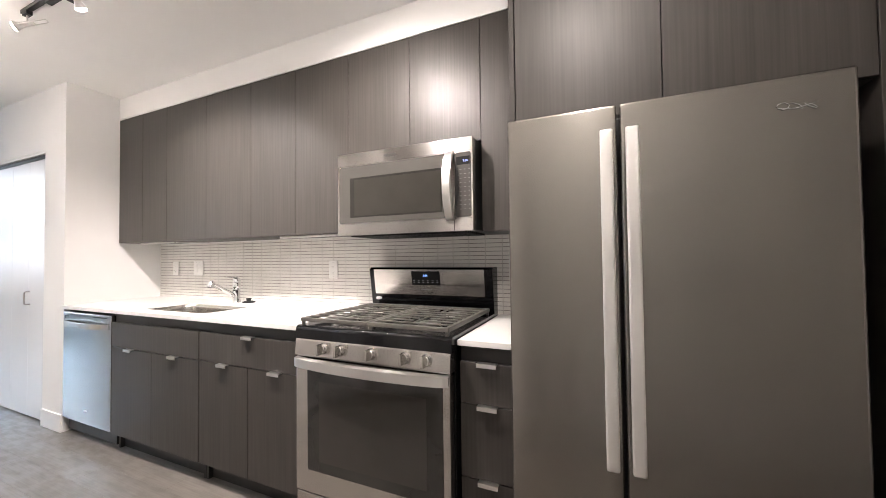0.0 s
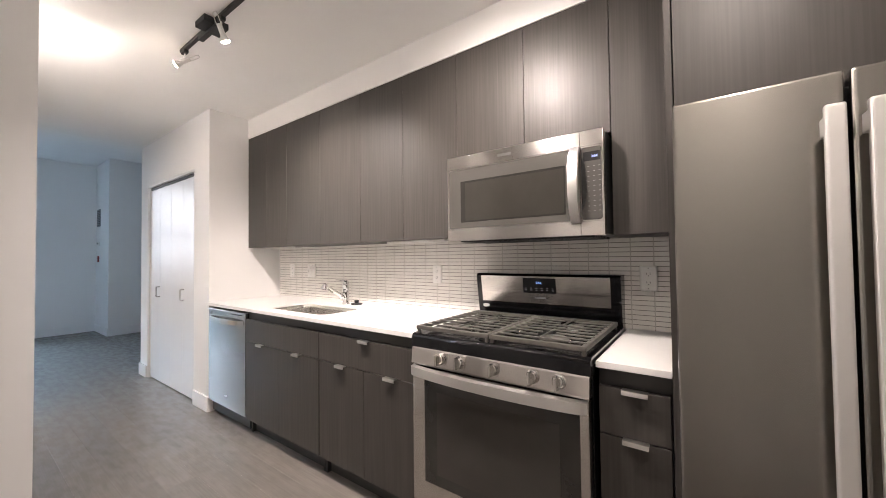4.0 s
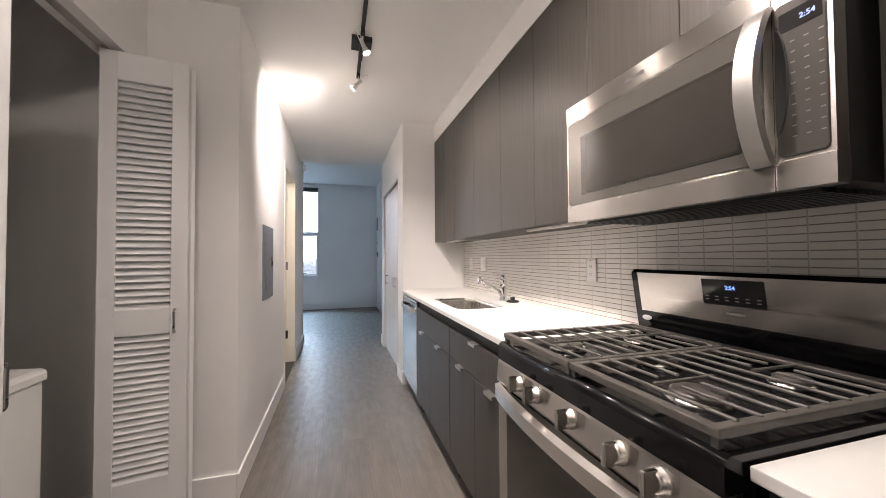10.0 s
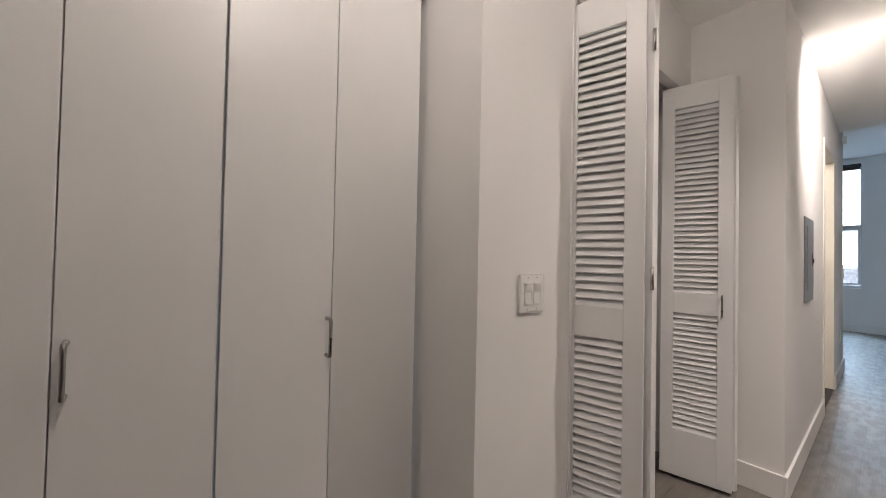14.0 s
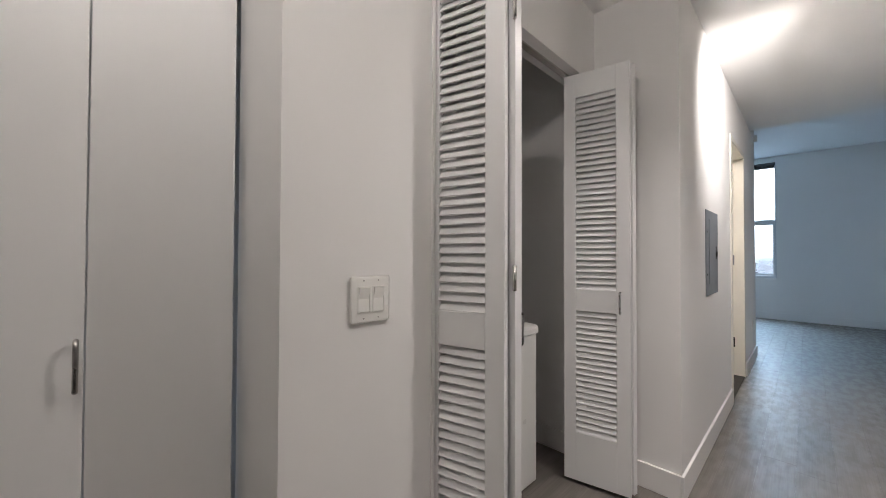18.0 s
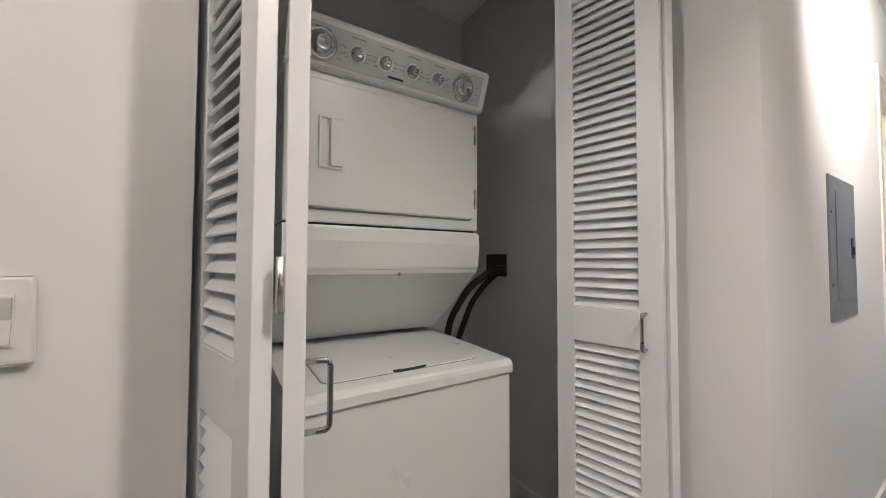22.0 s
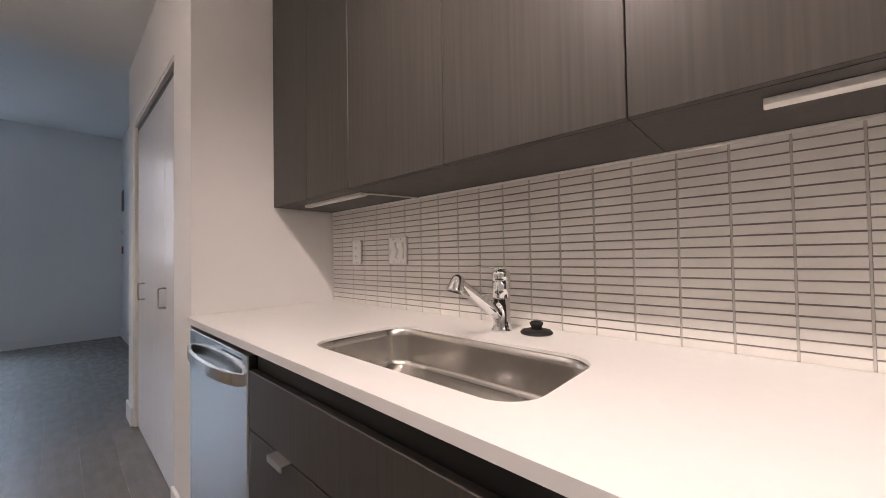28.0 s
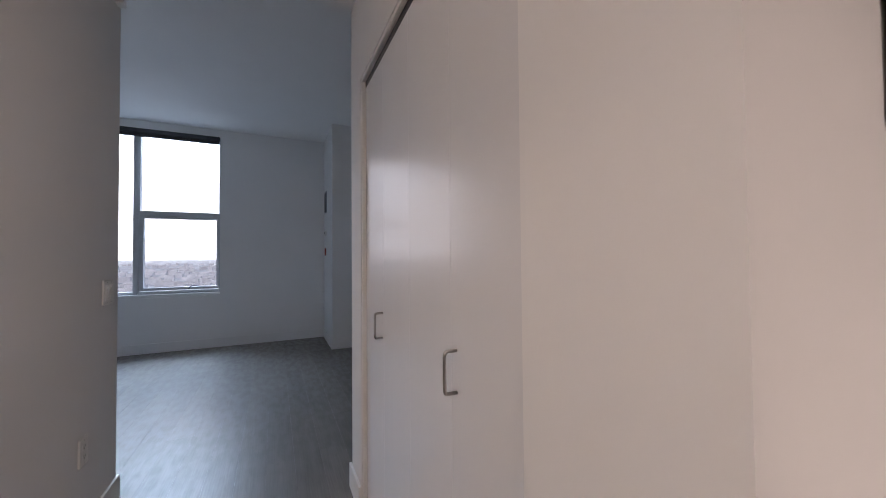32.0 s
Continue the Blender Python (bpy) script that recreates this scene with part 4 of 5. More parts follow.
def plate(name, axis_m, w, h, inner, label, category):
    """A wall plate built facing -y of its own frame, then posed."""
    th = new(name)
    th.empty_display_size = 0.03
    tagged(th, label, category)
    part("cover_plate", B(-w / 2, w / 2, -0.009, 0.0, -h / 2, h / 2, bev=0.0075, seg=3), WHITE_PLASTIC, th)
    gangs = round(w / 0.058)
    for g in range(gangs):
        cx = (g - (gangs - 1) / 2) * 0.046
        if inner == "outlet":
            for dz in (-0.02, 0.02):
                o = part("socket", B(cx - 0.017, cx + 0.017, -0.0100, -0.006, dz - 0.014, dz + 0.014, bev=0.003), WHITE_PLASTIC, th)
                part("slot", boxes((cx - 0.008, cx - 0.006, -0.0105, -0.0098, dz - 0.003, dz + 0.006), (cx + 0.006, cx + 0.008, -0.0105, -0.0098, dz - 0.003, dz + 0.006),
                                   (cx - 0.002, cx + 0.002, -0.0105, -0.0098, dz - 0.010, dz - 0.006)), BLACK_PLASTIC, o)
        else:
            part("rim", boxes((cx - 0.0185, cx - 0.0165, -0.0118, -0.007, -0.0355, 0.0355), (cx + 0.0165, cx + 0.0185, -0.0118, -0.007, -0.0355, 0.0355),
                              (cx - 0.0165, cx + 0.0165, -0.0118, -0.007, -0.0355, -0.0335), (cx - 0.0165, cx + 0.0165, -0.0118, -0.007, 0.0335, 0.0355)), WHITE_PLASTIC, th)
            rk = bmesh.new()
            prof = [(-0.0125, -0.032), (-0.0098, 0.002), (-0.0165, 0.032), (-0.006, 0.032), (-0.006, -0.032)]
            ends = [[rk.verts.new((cx + e * 0.0155, py, pz)) for py, pz in prof] for e in (-1, 1)]
            for q in range(5):
                rk.faces.new((ends[0][q], ends[0][(q + 1) % 5], ends[1][(q + 1) % 5], ends[1][q]))
            rk.faces.new(ends[0][::-1])
            rk.faces.new(ends[1])
            bmesh.ops.recalc_face_normals(rk, faces=rk.faces[:])
            part("rocker", rk, WHITE_PLASTIC, th)
        for dz in (-h / 2 + 0.012, h / 2 - 0.012):
            part("screw", cyl(bmesh.new(), (cx, -0.0065, dz), (cx, -0.0098, dz), 0.0024, n=8), HANDLE, th, "small steel screw")
    th.matrix_world = axis_m
    return th


plate("outlet", pose(-0.011, -1.876, 1.15, 0, 0, -90), 0.072, 0.118, "outlet", "white double outlet on the tiled backsplash", "outlet")
plate("outlet", pose(-0.011, -3.098, 1.152, 0, 0, -90), 0.072, 0.118, "outlet", "white double outlet beside the range", "outlet")
plate("outlet", pose(-0.011, -0.181, 1.155, 0, 0, -90), 0.072, 0.118, "outlet", "white double outlet near the stub wall", "outlet")
plate("light_switch", pose(-0.011, -0.481, 1.157, 0, 0, -90), 0.118, 0.118, "rocker", "white two-gang switch on the tiled backsplash", "switch")
plate("light_switch", pose(CW + 0.001, -2.789, 1.055, 0, 0, 90), 0.122, 0.125, "rocker", "white two-gang switch beside the laundry closet", "switch")

plate("light_switch", pose(LW + 0.001, 2.115, 1.06, 0, 0, 90), 0.118, 0.118, "rocker", "white two-gang switch at the living room corner", "switch")
plate("outlet", pose(LW + 0.001, 1.885, 0.42, 0, 0, 90), 0.072, 0.118, "outlet", "white outlet low on the hall wall", "outlet")

# ---- laundry ----
# bifold louvre leaf, local: width along +x from 0, front faces -y, base at z 0
LH = 2.10


def louvre_leaf(w, handle_x=None):
    th = new("louvre_leaf")
    th.empty_display_size = 0.05
    d = 0.014
    part("stile", B(0, 0.06, -d, d, 0, LH, bev=0.002), DOOR_PAINT, th)
    part("stile", B(w - 0.062, w, -d, d, 0, LH, bev=0.002), DOOR_PAINT, th)
    for z0, z1 in ((0, 0.245), (0.87, 0.978), (1.978, LH)):
        part("rail", B(0.06, w - 0.062, -d, d, z0, z1, bev=0.001, seg=1), DOOR_PAINT, th)
    sl = mesh_of("slat", prism_x(w - 0.122), DOOR_PAINT)
    for z0, z1 in ((0.245, 0.87), (0.978, 1.978)):
        n = round((z1 - z0) / 0.0300)
        for k in range(n):
            s = new("slat", sl)
            s.parent = th
            s.location = (0.06, 0, z0 + (k + 0.5) * (z1 - z0) / n)
    if handle_x is not None:
        part("wire_handle", tube(bmesh.new(), bend([(handle_x, -d, 0.875), (handle_x, -d - 0.035, 0.875), (handle_x, -d - 0.035, 0.975), (handle_x, -d, 0.975)], 0.01), 0.0045), HANDLE, th, "satin wire handle")
    return th


def prism_x(length):
    bm = bmesh.new()
    prof = [(-0.0120, -0.0128), (-0.0102, -0.0150), (-0.0070, -0.0150), (0.0120, 0.0128), (0.0102, 0.0150), (0.0070, 0.0150)]
    a = [bm.verts.new((0, y, z)) for y, z in prof]
    b = [bm.verts.new((length, y, z)) for y, z in prof]
    n = len(prof)
    for k in range(n):
        bm.faces.new((a[k], a[(k + 1) % n], b[(k + 1) % n], b[k]))
    bm.faces.new(a[::-1])
    bm.faces.new(b)
    bmesh.ops.recalc_face_normals(bm, faces=bm.faces[:])
    return bm


def place_leaf(p, q, z, label, handle=None):
    """A leaf from plan point p to plan point q."""
    p, q = Vector(p), Vector(q)
    w = (q - p).length
    lf = louvre_leaf(w, handle)
    ang = math.degrees(math.atan2(q.y - p.y, q.x - p.x))
    lf.matrix_world = pose(p.x, p.y, z, 0, 0, ang)
    tagged(lf, label, "door", "laundry bifold doors")
    return lf


LZ = 0.02
place_leaf((CW - 0.055, -2.535), (-1.922, -2.460), LZ, "white louvred bifold leaf folded open at the laundry jamb")
hg = thing("leaf_hinges", (-1.915, -2.44, 1.07), "small steel hinges joining the folded louvre leaves", "hinge")
for z in (0.27, 1.07, 1.88):
    part("knuckle", cyl(bmesh.new(), (-1.906, -2.441, z), (-1.906, -2.441, z + 0.075), 0.006, n=10), STEEL, hg)
place_leaf((-1.905, -2.422), (CW - 0.055, -2.370), LZ, "white louvred bifold leaf with a wire handle, folded open", handle=0.03)
place_leaf((CW - 0.065, -1.535), (-1.898, -1.472), LZ, "white louvred bifold leaf with a wire handle, half open", handle=0.27)
place_leaf((-1.890, -1.440), (CW - 0.06, -1.375), LZ, "white louvred bifold leaf folded at the pier")
tr = thing("bifold_track", (CW - 0.06, -1.95, 2.13), "white laundry door head frame with a steel track", "door track", kind="structure")
part("head_frame", B(CW - T, CW + 0.006, -2.56, -1.33, 2.135, 2.149), TRIM, tr)
for ya, yb in ((-2.56, -2.548), (-1.342, -1.33)):
    part("jamb", B(CW - T, CW + 0.006, ya, yb, 0, 2.135), TRIM, tr)
part("rail", B(CW - 0.075, CW - 0.045, -2.545, -1.345, 2.127, 2.135), STEEL, tr)

# stacked washer and dryer
WY0, WY1 = -2.362, -1.680
wd = thing("washer_dryer", (-2.6, -2.02, 0), "white stacked laundry centre, dryer over top-load washer", "washer dryer")
part("washer_body", B(-2.98, -2.288, WY0, WY1, 0.02, 0.770, bev=0.006), APPLIANCE, wd)
part("washer_top", prism(bmesh.new(), [(-2.98, 0.773), (-2.281, 0.773), (-2.278, 0.777), (-2.278, 0.800), (-2.283, 0.810), (-2.294, 0.816), (-2.98, 0.838)], WY0 - 0.003, WY1 + 0.003), APPLIANCE, wd)


def lid_z(x):
    """Height of the washer's sloping top."""
    return 0.816 + (-2.294 - x) * 0.022 / 0.686


def lid_plate(y0, y1, x0, x1, r, d0, d1):
    bm = bmesh.new()
    rings = []
    for d, o in ((d0, 0.0), (d1 - 0.002, 0.0), (d1, 0.004)):
        rings.append([bm.verts.new((x, y, lid_z(x) + d)) for x, y in round_rect(x0 + o, x1 - o, y0 + o, y1 - o, r)])
    for la, lb in zip(rings, rings[1:]):
        for k in range(len(la)):
            bm.faces.new((la[k], la[(k + 1) % len(la)], lb[(k + 1) % len(lb)], lb[k]))
    bm.faces.new(rings[-1])
    bm.faces.new(rings[0][::-1])
    bmesh.ops.recalc_face_normals(bm, faces=bm.faces[:])
    return bm


lid = part("washer_lid", lid_plate(-2.272, -1.770, -2.86, -2.345, 0.03, 0.0015, 0.006), APPLIANCE, wd)
# grey plate under the lid paints the shade of its gap
part("lid_gap", lid_plate(-2.2755, -1.768, -2.86, -2.343, 0.032, 0.0002, 0.0016), GREY_PRINT_SHADE, lid)
part("lid_grip", tube(bmesh.new(), [(-2.350 + 0.006 * math.cos((q - 4) * 0.35), -2.075 + 0.0135 * q, lid_z(-2.35) + 0.004) for q in range(9)], 0.0042, 8), BLACK_PLASTIC, lid, "dark finger slot")
part("dryer_slope", prism(bmesh.new(), [(-2.98, 0.842), (-2.78, 0.85), (-2.472, 1.098), (-2.466, 1.112), (-2.98, 1.112)], WY0, WY1), APPLIANCE, wd)
part("dryer_apron", prism(bmesh.new(), [(-2.98, 1.113), (-2.464, 1.113), (-2.460, 1.122), (-2.452, 1.20), (-2.456, 1.238), (-2.468, 1.246), (-2.98, 1.246)], WY0, WY1), APPLIANCE, wd)
# black strip filling the slit stands in for its shade
part("shadow_gap", B(-2.98, -2.476, WY0 + 0.004, WY1 - 0.004, 1.246, 1.253), BLACK_PLASTIC, wd)
part("dryer_body", B(-2.98, -2.464, WY0, WY1, 1.253, 1.70, bev=0.006), APPLIANCE, wd)
dd = part("dryer_door", rounded(-2.463, -2.449, WY0 + 0.028, WY1 - 0.026, 1.294, 1.672, 0.022, 0.004), APPLIANCE, wd)
# grey plate paints the thin shadow line round the door
part("door_gap", rounded(-2.4645, -2.4625, WY0 + 0.0245, WY1 - 0.0225, 1.2885, 1.6745, 0.025, 0.0003), GREY_PRINT_SHADE, dd)
pull = part("door_pull", boxes((-2.449, -2.4425, -2.270, -2.263, 1.409, 1.563), (-2.449, -2.4425, -2.203, -2.197, 1.409, 1.563),
                               (-2.449, -2.4425, -2.263, -2.203, 1.409, 1.416), (-2.449, -2.4425, -2.263, -2.203, 1.556, 1.563), bev=0.002), APPLIANCE, dd, "recessed white pull")
part("grip", boxes((-2.449, -2.436, -2.238, -2.203, 1.416, 1.556), bev=0.004), APPLIANCE, pull)
for z in (1.335, 1.575):
    part("hinge", cyl(bmesh.new(), (-2.453, WY1 - 0.0225, z), (-2.453, WY1 - 0.0225, z + 0.07), 0.0045, n=10), STEEL, dd)
part("console", prism(bmesh.new(), [(-2.98, 1.701), (-2.448, 1.701), (-2.440, 1.706), (-2.398, 1.818), (-2.404, 1.832), (-2.47, 1.838), (-2.98, 1.838)], WY0 - 0.003, WY1 + 0.003), APPLIANCE, wd)
CONSOLE = plain("console_grey", (0.62, 0.62, 0.605), 0.35)
part("console_face", prism(bmesh.new(), [(-2.4365, 1.714), (-2.4015, 1.807), (-2.3995, 1.807), (-2.4345, 1.714)], WY0 + 0.02, WY1 - 0.02), CONSOLE, wd)
part("console_line", prism(bmesh.new(), [(-2.4355, 1.7165), (-2.4351, 1.7178), (-2.4338, 1.7178), (-2.4342, 1.7165)], WY0 + 0.03, WY1 - 0.03), GREY_PRINT_SHADE, wd)
KNOB = plain("knob_chrome", (0.52, 0.52, 0.51), 0.26, 1.0, vary=0.03)
cn = Vector((0.936, 0, -0.352))


def on_console(z):
    return -2.4345 + (z - 1.714) * 0.376


for y, r in ((-2.272, 0.034), (-2.168, 0.020), (-2.078, 0.020), (-1.983, 0.020), (-1.888, 0.020), (-1.782, 0.035)):
    zk = 1.757
    kb = part("knob", lathe(bmesh.new(), Vector((on_console(zk), y, zk)), cn, [(0, r), (0.005, r), (0.008, r * 0.82), (0.011, r * 0.66), (0.026, r * 0.62), (0.028, r * 0.56), (0.0265, r * 0.5), (0.0262, 0.001)]), KNOB, wd, "satin chrome dial")
    part("dial_ring", lathe(bmesh.new(), Vector((on_console(zk) - 0.0005, y, zk)), cn, [(0, r * 1.28), (0.002, r * 1.28), (0.0025, r * 1.1)]), WHITE_PLASTIC if r < 0.03 else KNOB, kb)
    part("pointer", B(on_console(zk) + 0.022, on_console(zk) + 0.0275, y - 0.0012, y + 0.0012, zk - r * 0.2, zk + r * 0.5), GREY_PRINT_SHADE, kb)
    part("print_bar", B(on_console(1.796) - 0.002, on_console(1.796) + 0.0012, y - 0.022, y + 0.022, 1.7945, 1.7972), GREY_PRINT_SHADE, wd)
    for dy, dz in ((-1.75, 0.35), (1.75, 0.35), (-1.8, -0.25), (1.8, -0.25), (-1.5, -0.75), (1.5, -0.75)):
        z = zk + dz * r
        part("print_bar", B(on_console(z) - 0.002, on_console(z) + 0.0012, y + dy * r - 0.006, y + dy * r + 0.006, z - 0.001, z + 0.001), GREY_PRINT_SHADE, wd)
part("badge", B(on_console(1.724) - 0.002, on_console(1.724) + 0.0014, -2.065, -2.01, 1.721, 1.729), BLACK_PLASTIC, wd)
part("screw", cyl(bmesh.new(), (-2.472, -2.0, 1.094), (-2.466, -2.0, 1.098), 0.006, n=10), STEEL, wd)
for y in (WY0 + 0.06, WY1 - 0.06):
    part("foot", cyl(bmesh.new(), (-2.35, y, 0), (-2.35, y, 0.022), 0.02), BLACK_PLASTIC, wd)
ob_ = thing("laundry_outlet_box", (-2.78, -1.305, 1.12), "grey recessed laundry hookup box with black hoses", "outlet box")
part("box", rounded(0, 0.006, -0.088, 0.088, -0.065, 0.065, 0.004), PANEL_GREY, ob_)
ob_.children[0].matrix_world = pose(-2.781, -1.3055, 1.12, 0, 0, -90)
# no real depth here: a flat black panel paints the hollow's shadow
part("recess", B(-2.86, -2.705, -1.3125, -1.3115, 1.065, 1.175), BLACK_PLASTIC, ob_, "flat black panel painted as the shaded hollow")
part("plug", B(-2.745, -2.70, -1.345, -1.3125, 1.075, 1.12, bev=0.01), BLACK_PLASTIC, ob_)
part("hose", tube(bmesh.new(), bend([(-2.715, -1.335, 1.10), (-2.705, -1.40, 1.10), (-2.735, -1.52, 1.02), (-2.80, -1.585, 0.86), (-2.86, -1.59, 0.5)], 0.06, 8), 0.016), RUBBER, ob_)
part("hose", tube(bmesh.new(), bend([(-2.73, -1.33, 1.09), (-2.73, -1.38, 1.07), (-2.80, -1.45, 0.95), (-2.88, -1.50, 0.7), (-2.90, -1.50, 0.4)], 0.06, 8), 0.014), RUBBER, ob_)

# ---- coat closet doors ----
cc = thing("coat_closet_door", (-2.43, -3.6, 0), "closed white flat bifold coat closet doors", "door")
seams = [-3.046, -3.338, -3.617, -3.893, -4.158]
for k in range(4):
    g0 = 0.0012 if k != 2 else 0.003
    g1 = 0.003 if k == 1 else 0.0012
    lf = part("leaf", B(-2.45, -2.42, seams[k + 1] + g1, seams[k] - g0, 0.012, 2.05, bev=0.002), DOOR_PAINT, cc)
    if k in (0, 2):
        yh = -3.352 if k == 0 else -3.872
        part("pull_handle", tube(bmesh.new(), bend([(-2.421, yh, 0.88), (-2.388, yh, 0.88), (-2.388, yh, 0.985), (-2.421, yh, 0.985)], 0.01), 0.005), HANDLE, lf, "satin wire handle")
part("track", B(-2.448, -2.425, -4.165, -3.046, 2.054, 2.068), BLIND, cc)

# ---- living room fittings ----
th1 = thing("thermostat", (-0.312, 5.5, 1.55), "small wall thermostat with a dark face on the column", "thermostat")
part("case", B(-0.332, -0.311, 5.44, 5.56, 1.545, 1.615, bev=0.004), WHITE_PLASTIC, th1)
part("display", B(-0.3335, -0.3315, 5.455, 5.545, 1.57, 1.602), BLACK_GLASS, th1)
th2 = thing("wall_grille", (-0.312, 5.5, 1.9), "dark narrow wall grille on the column", "grille")
part("rim", B(-0.32, -0.311, 5.40, 5.60, 1.89, 2.20, bev=0.003), PANEL_GREY, th2)
for k in range(9):
    part("slat", B(-0.326, -0.319, 5.415, 5.585, 1.91 + k * 0.031, 1.922 + k * 0.031, bev=0.001, seg=1), BLIND, th2)
th3 = thing("wall_device", (-0.312, 5.5, 1.25), "small reddish wall device on the column", "wall device")
part("case", B(-0.328, -0.311, 5.47, 5.53, 1.25, 1.36, bev=0.003), plain("red_plastic", (0.30, 0.06, 0.05), 0.4), th3)
sn = thing("wall_sensor", (LW, 2.19, 2.5), "small white sensor high on the hall corner", "sensor")
part("case", B(LW, LW + 0.035, 2.165, 2.215, 2.50, 2.58, bev=0.006), WHITE_PLASTIC, sn)

# ---- track light ----
tk = thing("track_light", (TRACK_X, -1.9, CEIL), "black ceiling track with brushed steel spot heads", "track light")
part("track", B(TRACK_X - 0.011, TRACK_X + 0.011, -2.95, -0.75, CEIL - 0.02, CEIL - 0.001, bev=0.002), BLACK_PLASTIC, tk)
part("power_feed", boxes((TRACK_X - 0.06, TRACK_X + 0.06, -1.235, -1.12, CEIL - 0.035, CEIL - 0.0015), (TRACK_X - 0.013, TRACK_X + 0.013, -1.25, -1.03, CEIL - 0.05, CEIL - 0.02), bev=0.004), BLACK_PLASTIC, tk)
for y, aim, watts, cone in HEADS:
    piv = Vector((TRACK_X, y, CEIL - 0.085))
    dirn = (Vector(aim) - piv).normalized()
    hd = part("spot_head", lathe(bmesh.new(), piv, dirn, [(-0.032, 0.005), (-0.029, 0.011), (0.0, 0.0122), (0.020, 0.0135), (0.036, 0.018), (0.050, 0.0245), (0.052, 0.023)]), BRIGHT, tk, "brushed steel spot head")
    part("stem", tube(bmesh.new(), [(TRACK_X, y, CEIL - 0.02), (TRACK_X, y, CEIL - 0.05), piv], 0.004), BRIGHT, hd)
    part("adapter", B(TRACK_X - 0.012, TRACK_X + 0.012, y - 0.026, y + 0.026, CEIL - 0.040, CEIL - 0.02, bev=0.003), BLACK_PLASTIC, hd)
    side = dirn.cross(Vector((0, 0, 1))).normalized() * 0.016
    part("yoke", tube(bmesh.new(), bend([piv + side + dirn * 0.03, piv + side - dirn * 0.085, piv - side - dirn * 0.085, piv - side + dirn * 0.03], 0.014), 0.0025, 6), BRIGHT, hd)
    part("bulb", lathe(bmesh.new(), piv + dirn * 0.053, dirn, [(0, 0.021), (0.004, 0.0195), (0.007, 0.011)]), BULB, hd, "lit lamp")
    lamp("spot_lamp", "SPOT", watts, WARM, look(piv + dirn * 0.075, aim), spot=cone, blend=1.0, soft=0.04)
cl = thing("ceiling_light", (-1.5, -3.45, CEIL), "small lit round ceiling light over the entry", "ceiling light")
part("rim", lathe(bmesh.new(), (-1.5, -3.45, CEIL - 0.001), (0, 0, -1), [(0, 0.075), (0.012, 0.072), (0.03, 0.06), (0.031, 0.05)]), BRIGHT, cl)
part("diffuser", lathe(bmesh.new(), (-1.5, -3.45, CEIL - 0.031), (0, 0, -1), [(0, 0.05), (0.015, 0.045), (0.025, 0.03), (0.028, 0.005)]), BULB, cl, "lit lamp")
lamp("entry_lamp", "POINT", 16.5, WARM, pose(-1.5, -3.45, CEIL - 0.13), soft=0.05)
bl = thing("bath_light", (-2.5, 0.7, CEIL), "lit round bathroom ceiling light", "ceiling light")
part("diffuser", lathe(bmesh.new(), (-2.5, 0.7, CEIL - 0.001), (0, 0, -1), [(0, 0.12), (0.03, 0.11), (0.05, 0.07), (0.055, 0.01)]), BULB, bl)
lamp("bath_lamp", "SPOT", 20, WARM, look((-2.5, 0.7, CEIL - 0.07), (-2.5, 0.701, 0)), spot=165, blend=0.6, soft=0.08)

# ---- outside ----
def land_z(y):
    """Land rising gently towards the horizon."""
    return -45 + 39 * y / 4900


bm = bmesh.new()
edge = [[bm.verts.new((x, y, land_z(y) - d)) for x, y in ((-4900, 40), (4900, 40), (4900, 4900), (-4900, 4900))] for d in (0, 2)]
bm.faces.new(edge[0])
bm.faces.new(edge[1][::-1])
for k in range(4):
    bm.faces.new((edge[1][k], edge[1][(k + 1) % 4], edge[0][(k + 1) % 4], edge[0][k]))
solid("ground", bm, LAND, "far flat city land, haze painted in as pale grey", "ground")
solid("backdrop", B(-4000, 2500, 4890, 4900, -70, 2500), glowing("overcast_sky", (0.90, 0.95, 1.0), 3.0), "white overcast sky beyond the window", "sky")
rnd = random.Random(5)
bm = bmesh.new()
for k in range(1500):
    y = 160 * math.exp(rnd.random() * 2.6)
    x = rnd.uniform(-0.62, 0.35) * y
    w, d, h = rnd.uniform(5, 22), rnd.uniform(5, 18), rnd.uniform(4, 12)
    box(bm, x, x + w, y, y + d, land_z(y) - 1, land_z(y) + h)
solid("far_houses", bm, HOUSE, "distant low city roofs below the window, haze painted into their colour", "houses", kind="stuff")

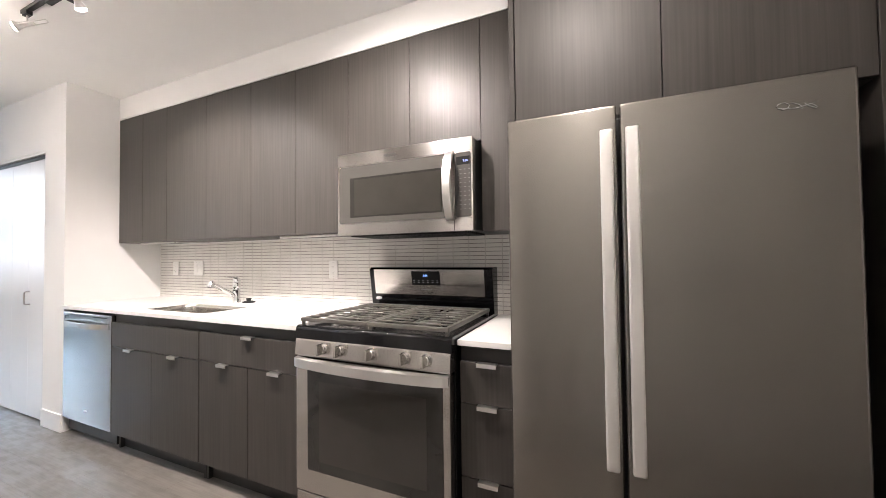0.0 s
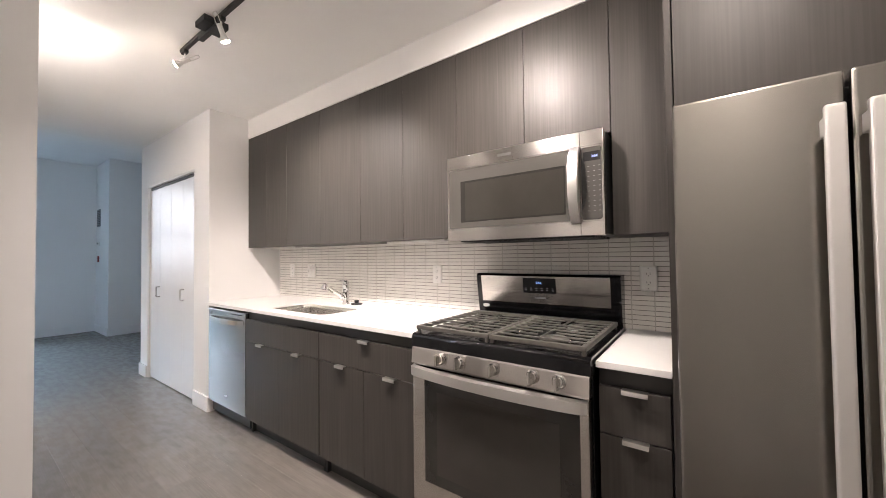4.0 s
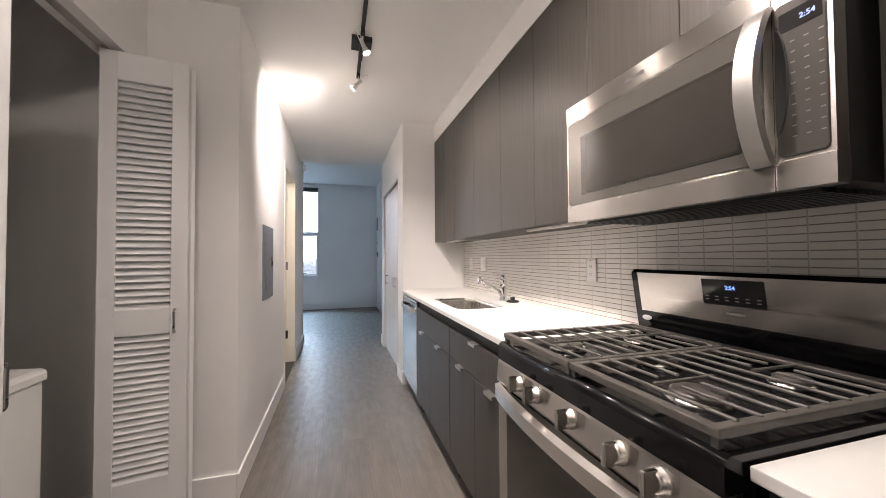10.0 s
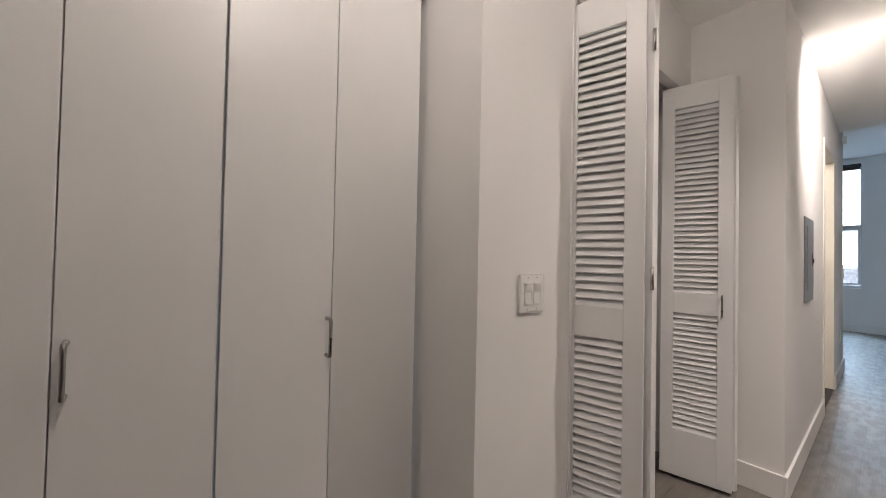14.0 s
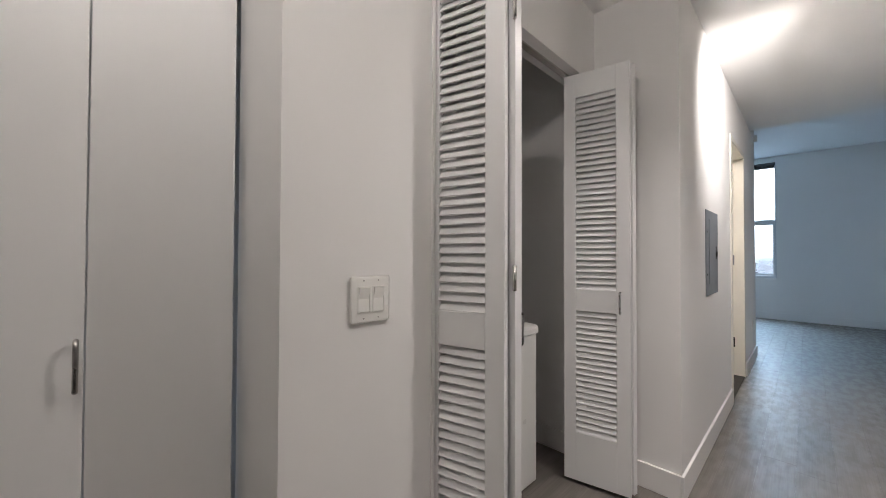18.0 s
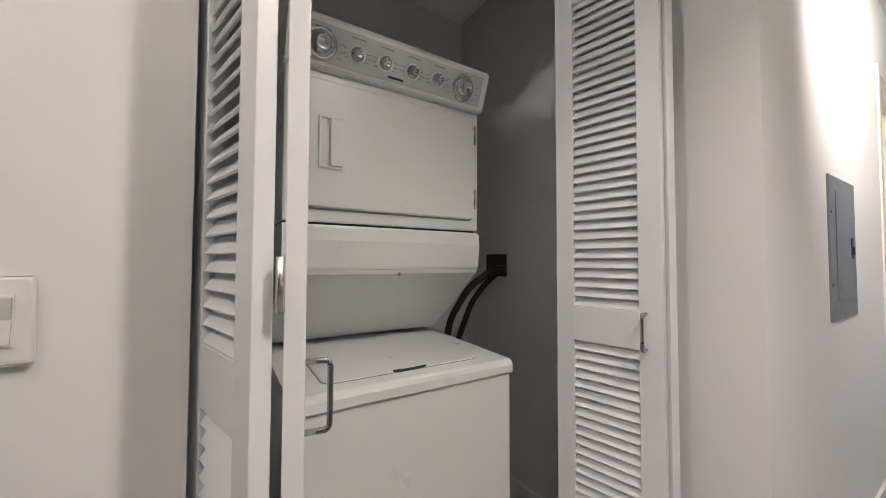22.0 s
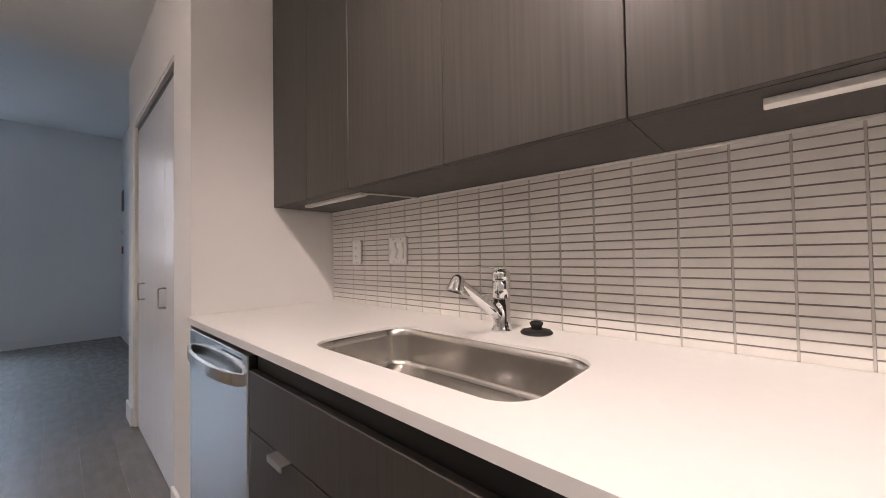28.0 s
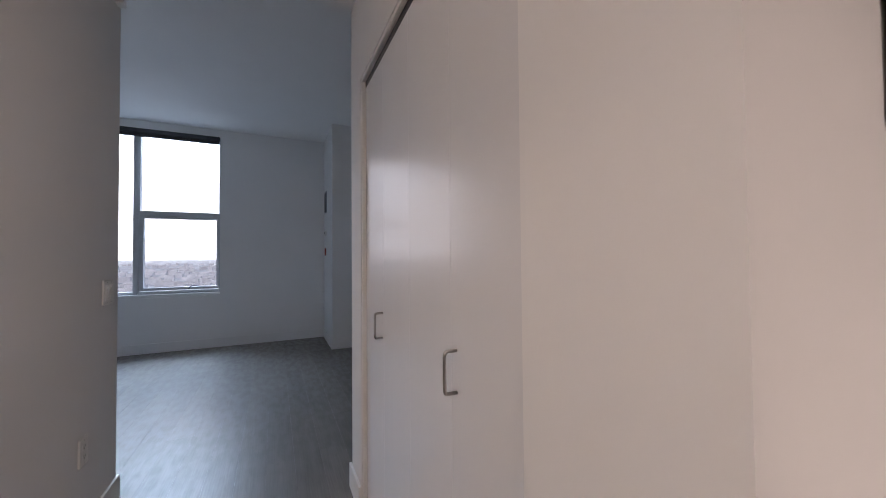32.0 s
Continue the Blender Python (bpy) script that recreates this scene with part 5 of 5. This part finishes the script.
# ---- backsplash tiles ----
TW, TH, TG = 0.0963, 0.0230, 0.0034
bs = solid("backsplash", B(-0.004, -0.0005, -3.22, 0.053, CT, UZ0), GROUT_SHADED, "backsplash of stacked glossy beige-grey tiles", "backsplash")
rows_n = 20
tile_me = mesh_of("tile", B(-0.0045, 0, -(TW - 0.0046) / 2, (TW - 0.0046) / 2, -(TH - TG) / 2, (TH - TG) / 2, bev=0.001, seg=1), TILE)
rest = bmesh.new()
cols = int(3.275 / TW)
count = 0
for c in range(cols):
    y = 0.0573 - (c + 0.5) * TW
    for r in range(rows_n):
        z = CT - 0.001 + (r + 0.5) * TH
        if count < 300 and c < 18:
            t = new("tile", tile_me)
            t.parent = bs
            t.location = (-0.0042, y, z)
            t.rotation_euler = (0, 0, radians(rnd.uniform(-0.25, 0.25)))
            count += 1
        else:
            box(rest, -0.0087, -0.0042, y - (TW - 0.0046) / 2, y + (TW - 0.0046) / 2, z - (TH - TG) / 2, z + (TH - TG) / 2)
tagged(part("tiles", rest, TILE, bs), kind="stuff")
joint_me = mesh_of("joint", B(-0.0034, 0, -0.0020, 0.0020, 0.002, UZ0 - CT - 0.002), GROUT_LIT)
for c in range(cols):
    jn = new("joint", joint_me)
    jn.parent = bs
    jn.location = (-0.0042, 0.0573 - (c + 1) * TW, CT)

solid("caulk", B(-0.0125, -0.0045, -2.236, 0.05, UZ0 - 0.0075, UZ0 - 0.0005, bev=0.001, seg=1), WHITE_PLASTIC, "thin white caulk line under the wall cabinets", "trim")

# ---- floor planks ----
fl = bpy.data.objects["floor"]
PW, PL = 0.152, 1.22
plank_me = mesh_of("plank", B(-PW / 2 + 0.0002, PW / 2 - 0.0002, -PL / 2 + 0.0002, PL / 2 - 0.0002, -0.006, 0, bev=0.0005, seg=1), FLOOR)
c = 0
x = -3.1
while x < 1.3:
    off = rnd.random() * PL
    y = -5.5 - off
    while y < FAR:
        yc = y + PL / 2
        inside = (x > -2.5 or yc > 2.0 or -2.9 < yc < -1.1) and (x < 0.1 or yc > 1.8)
        if inside and y + PL > -5.4:
            ya, yb = max(y, -5.48), min(y + PL, FAR - 0.002)
            p = new("plank", plank_me)
            p.parent = fl
            p.location = (x, (ya + yb) / 2, 0)
            p.scale.y = (yb - ya) / PL
        y += PL
    x += PW
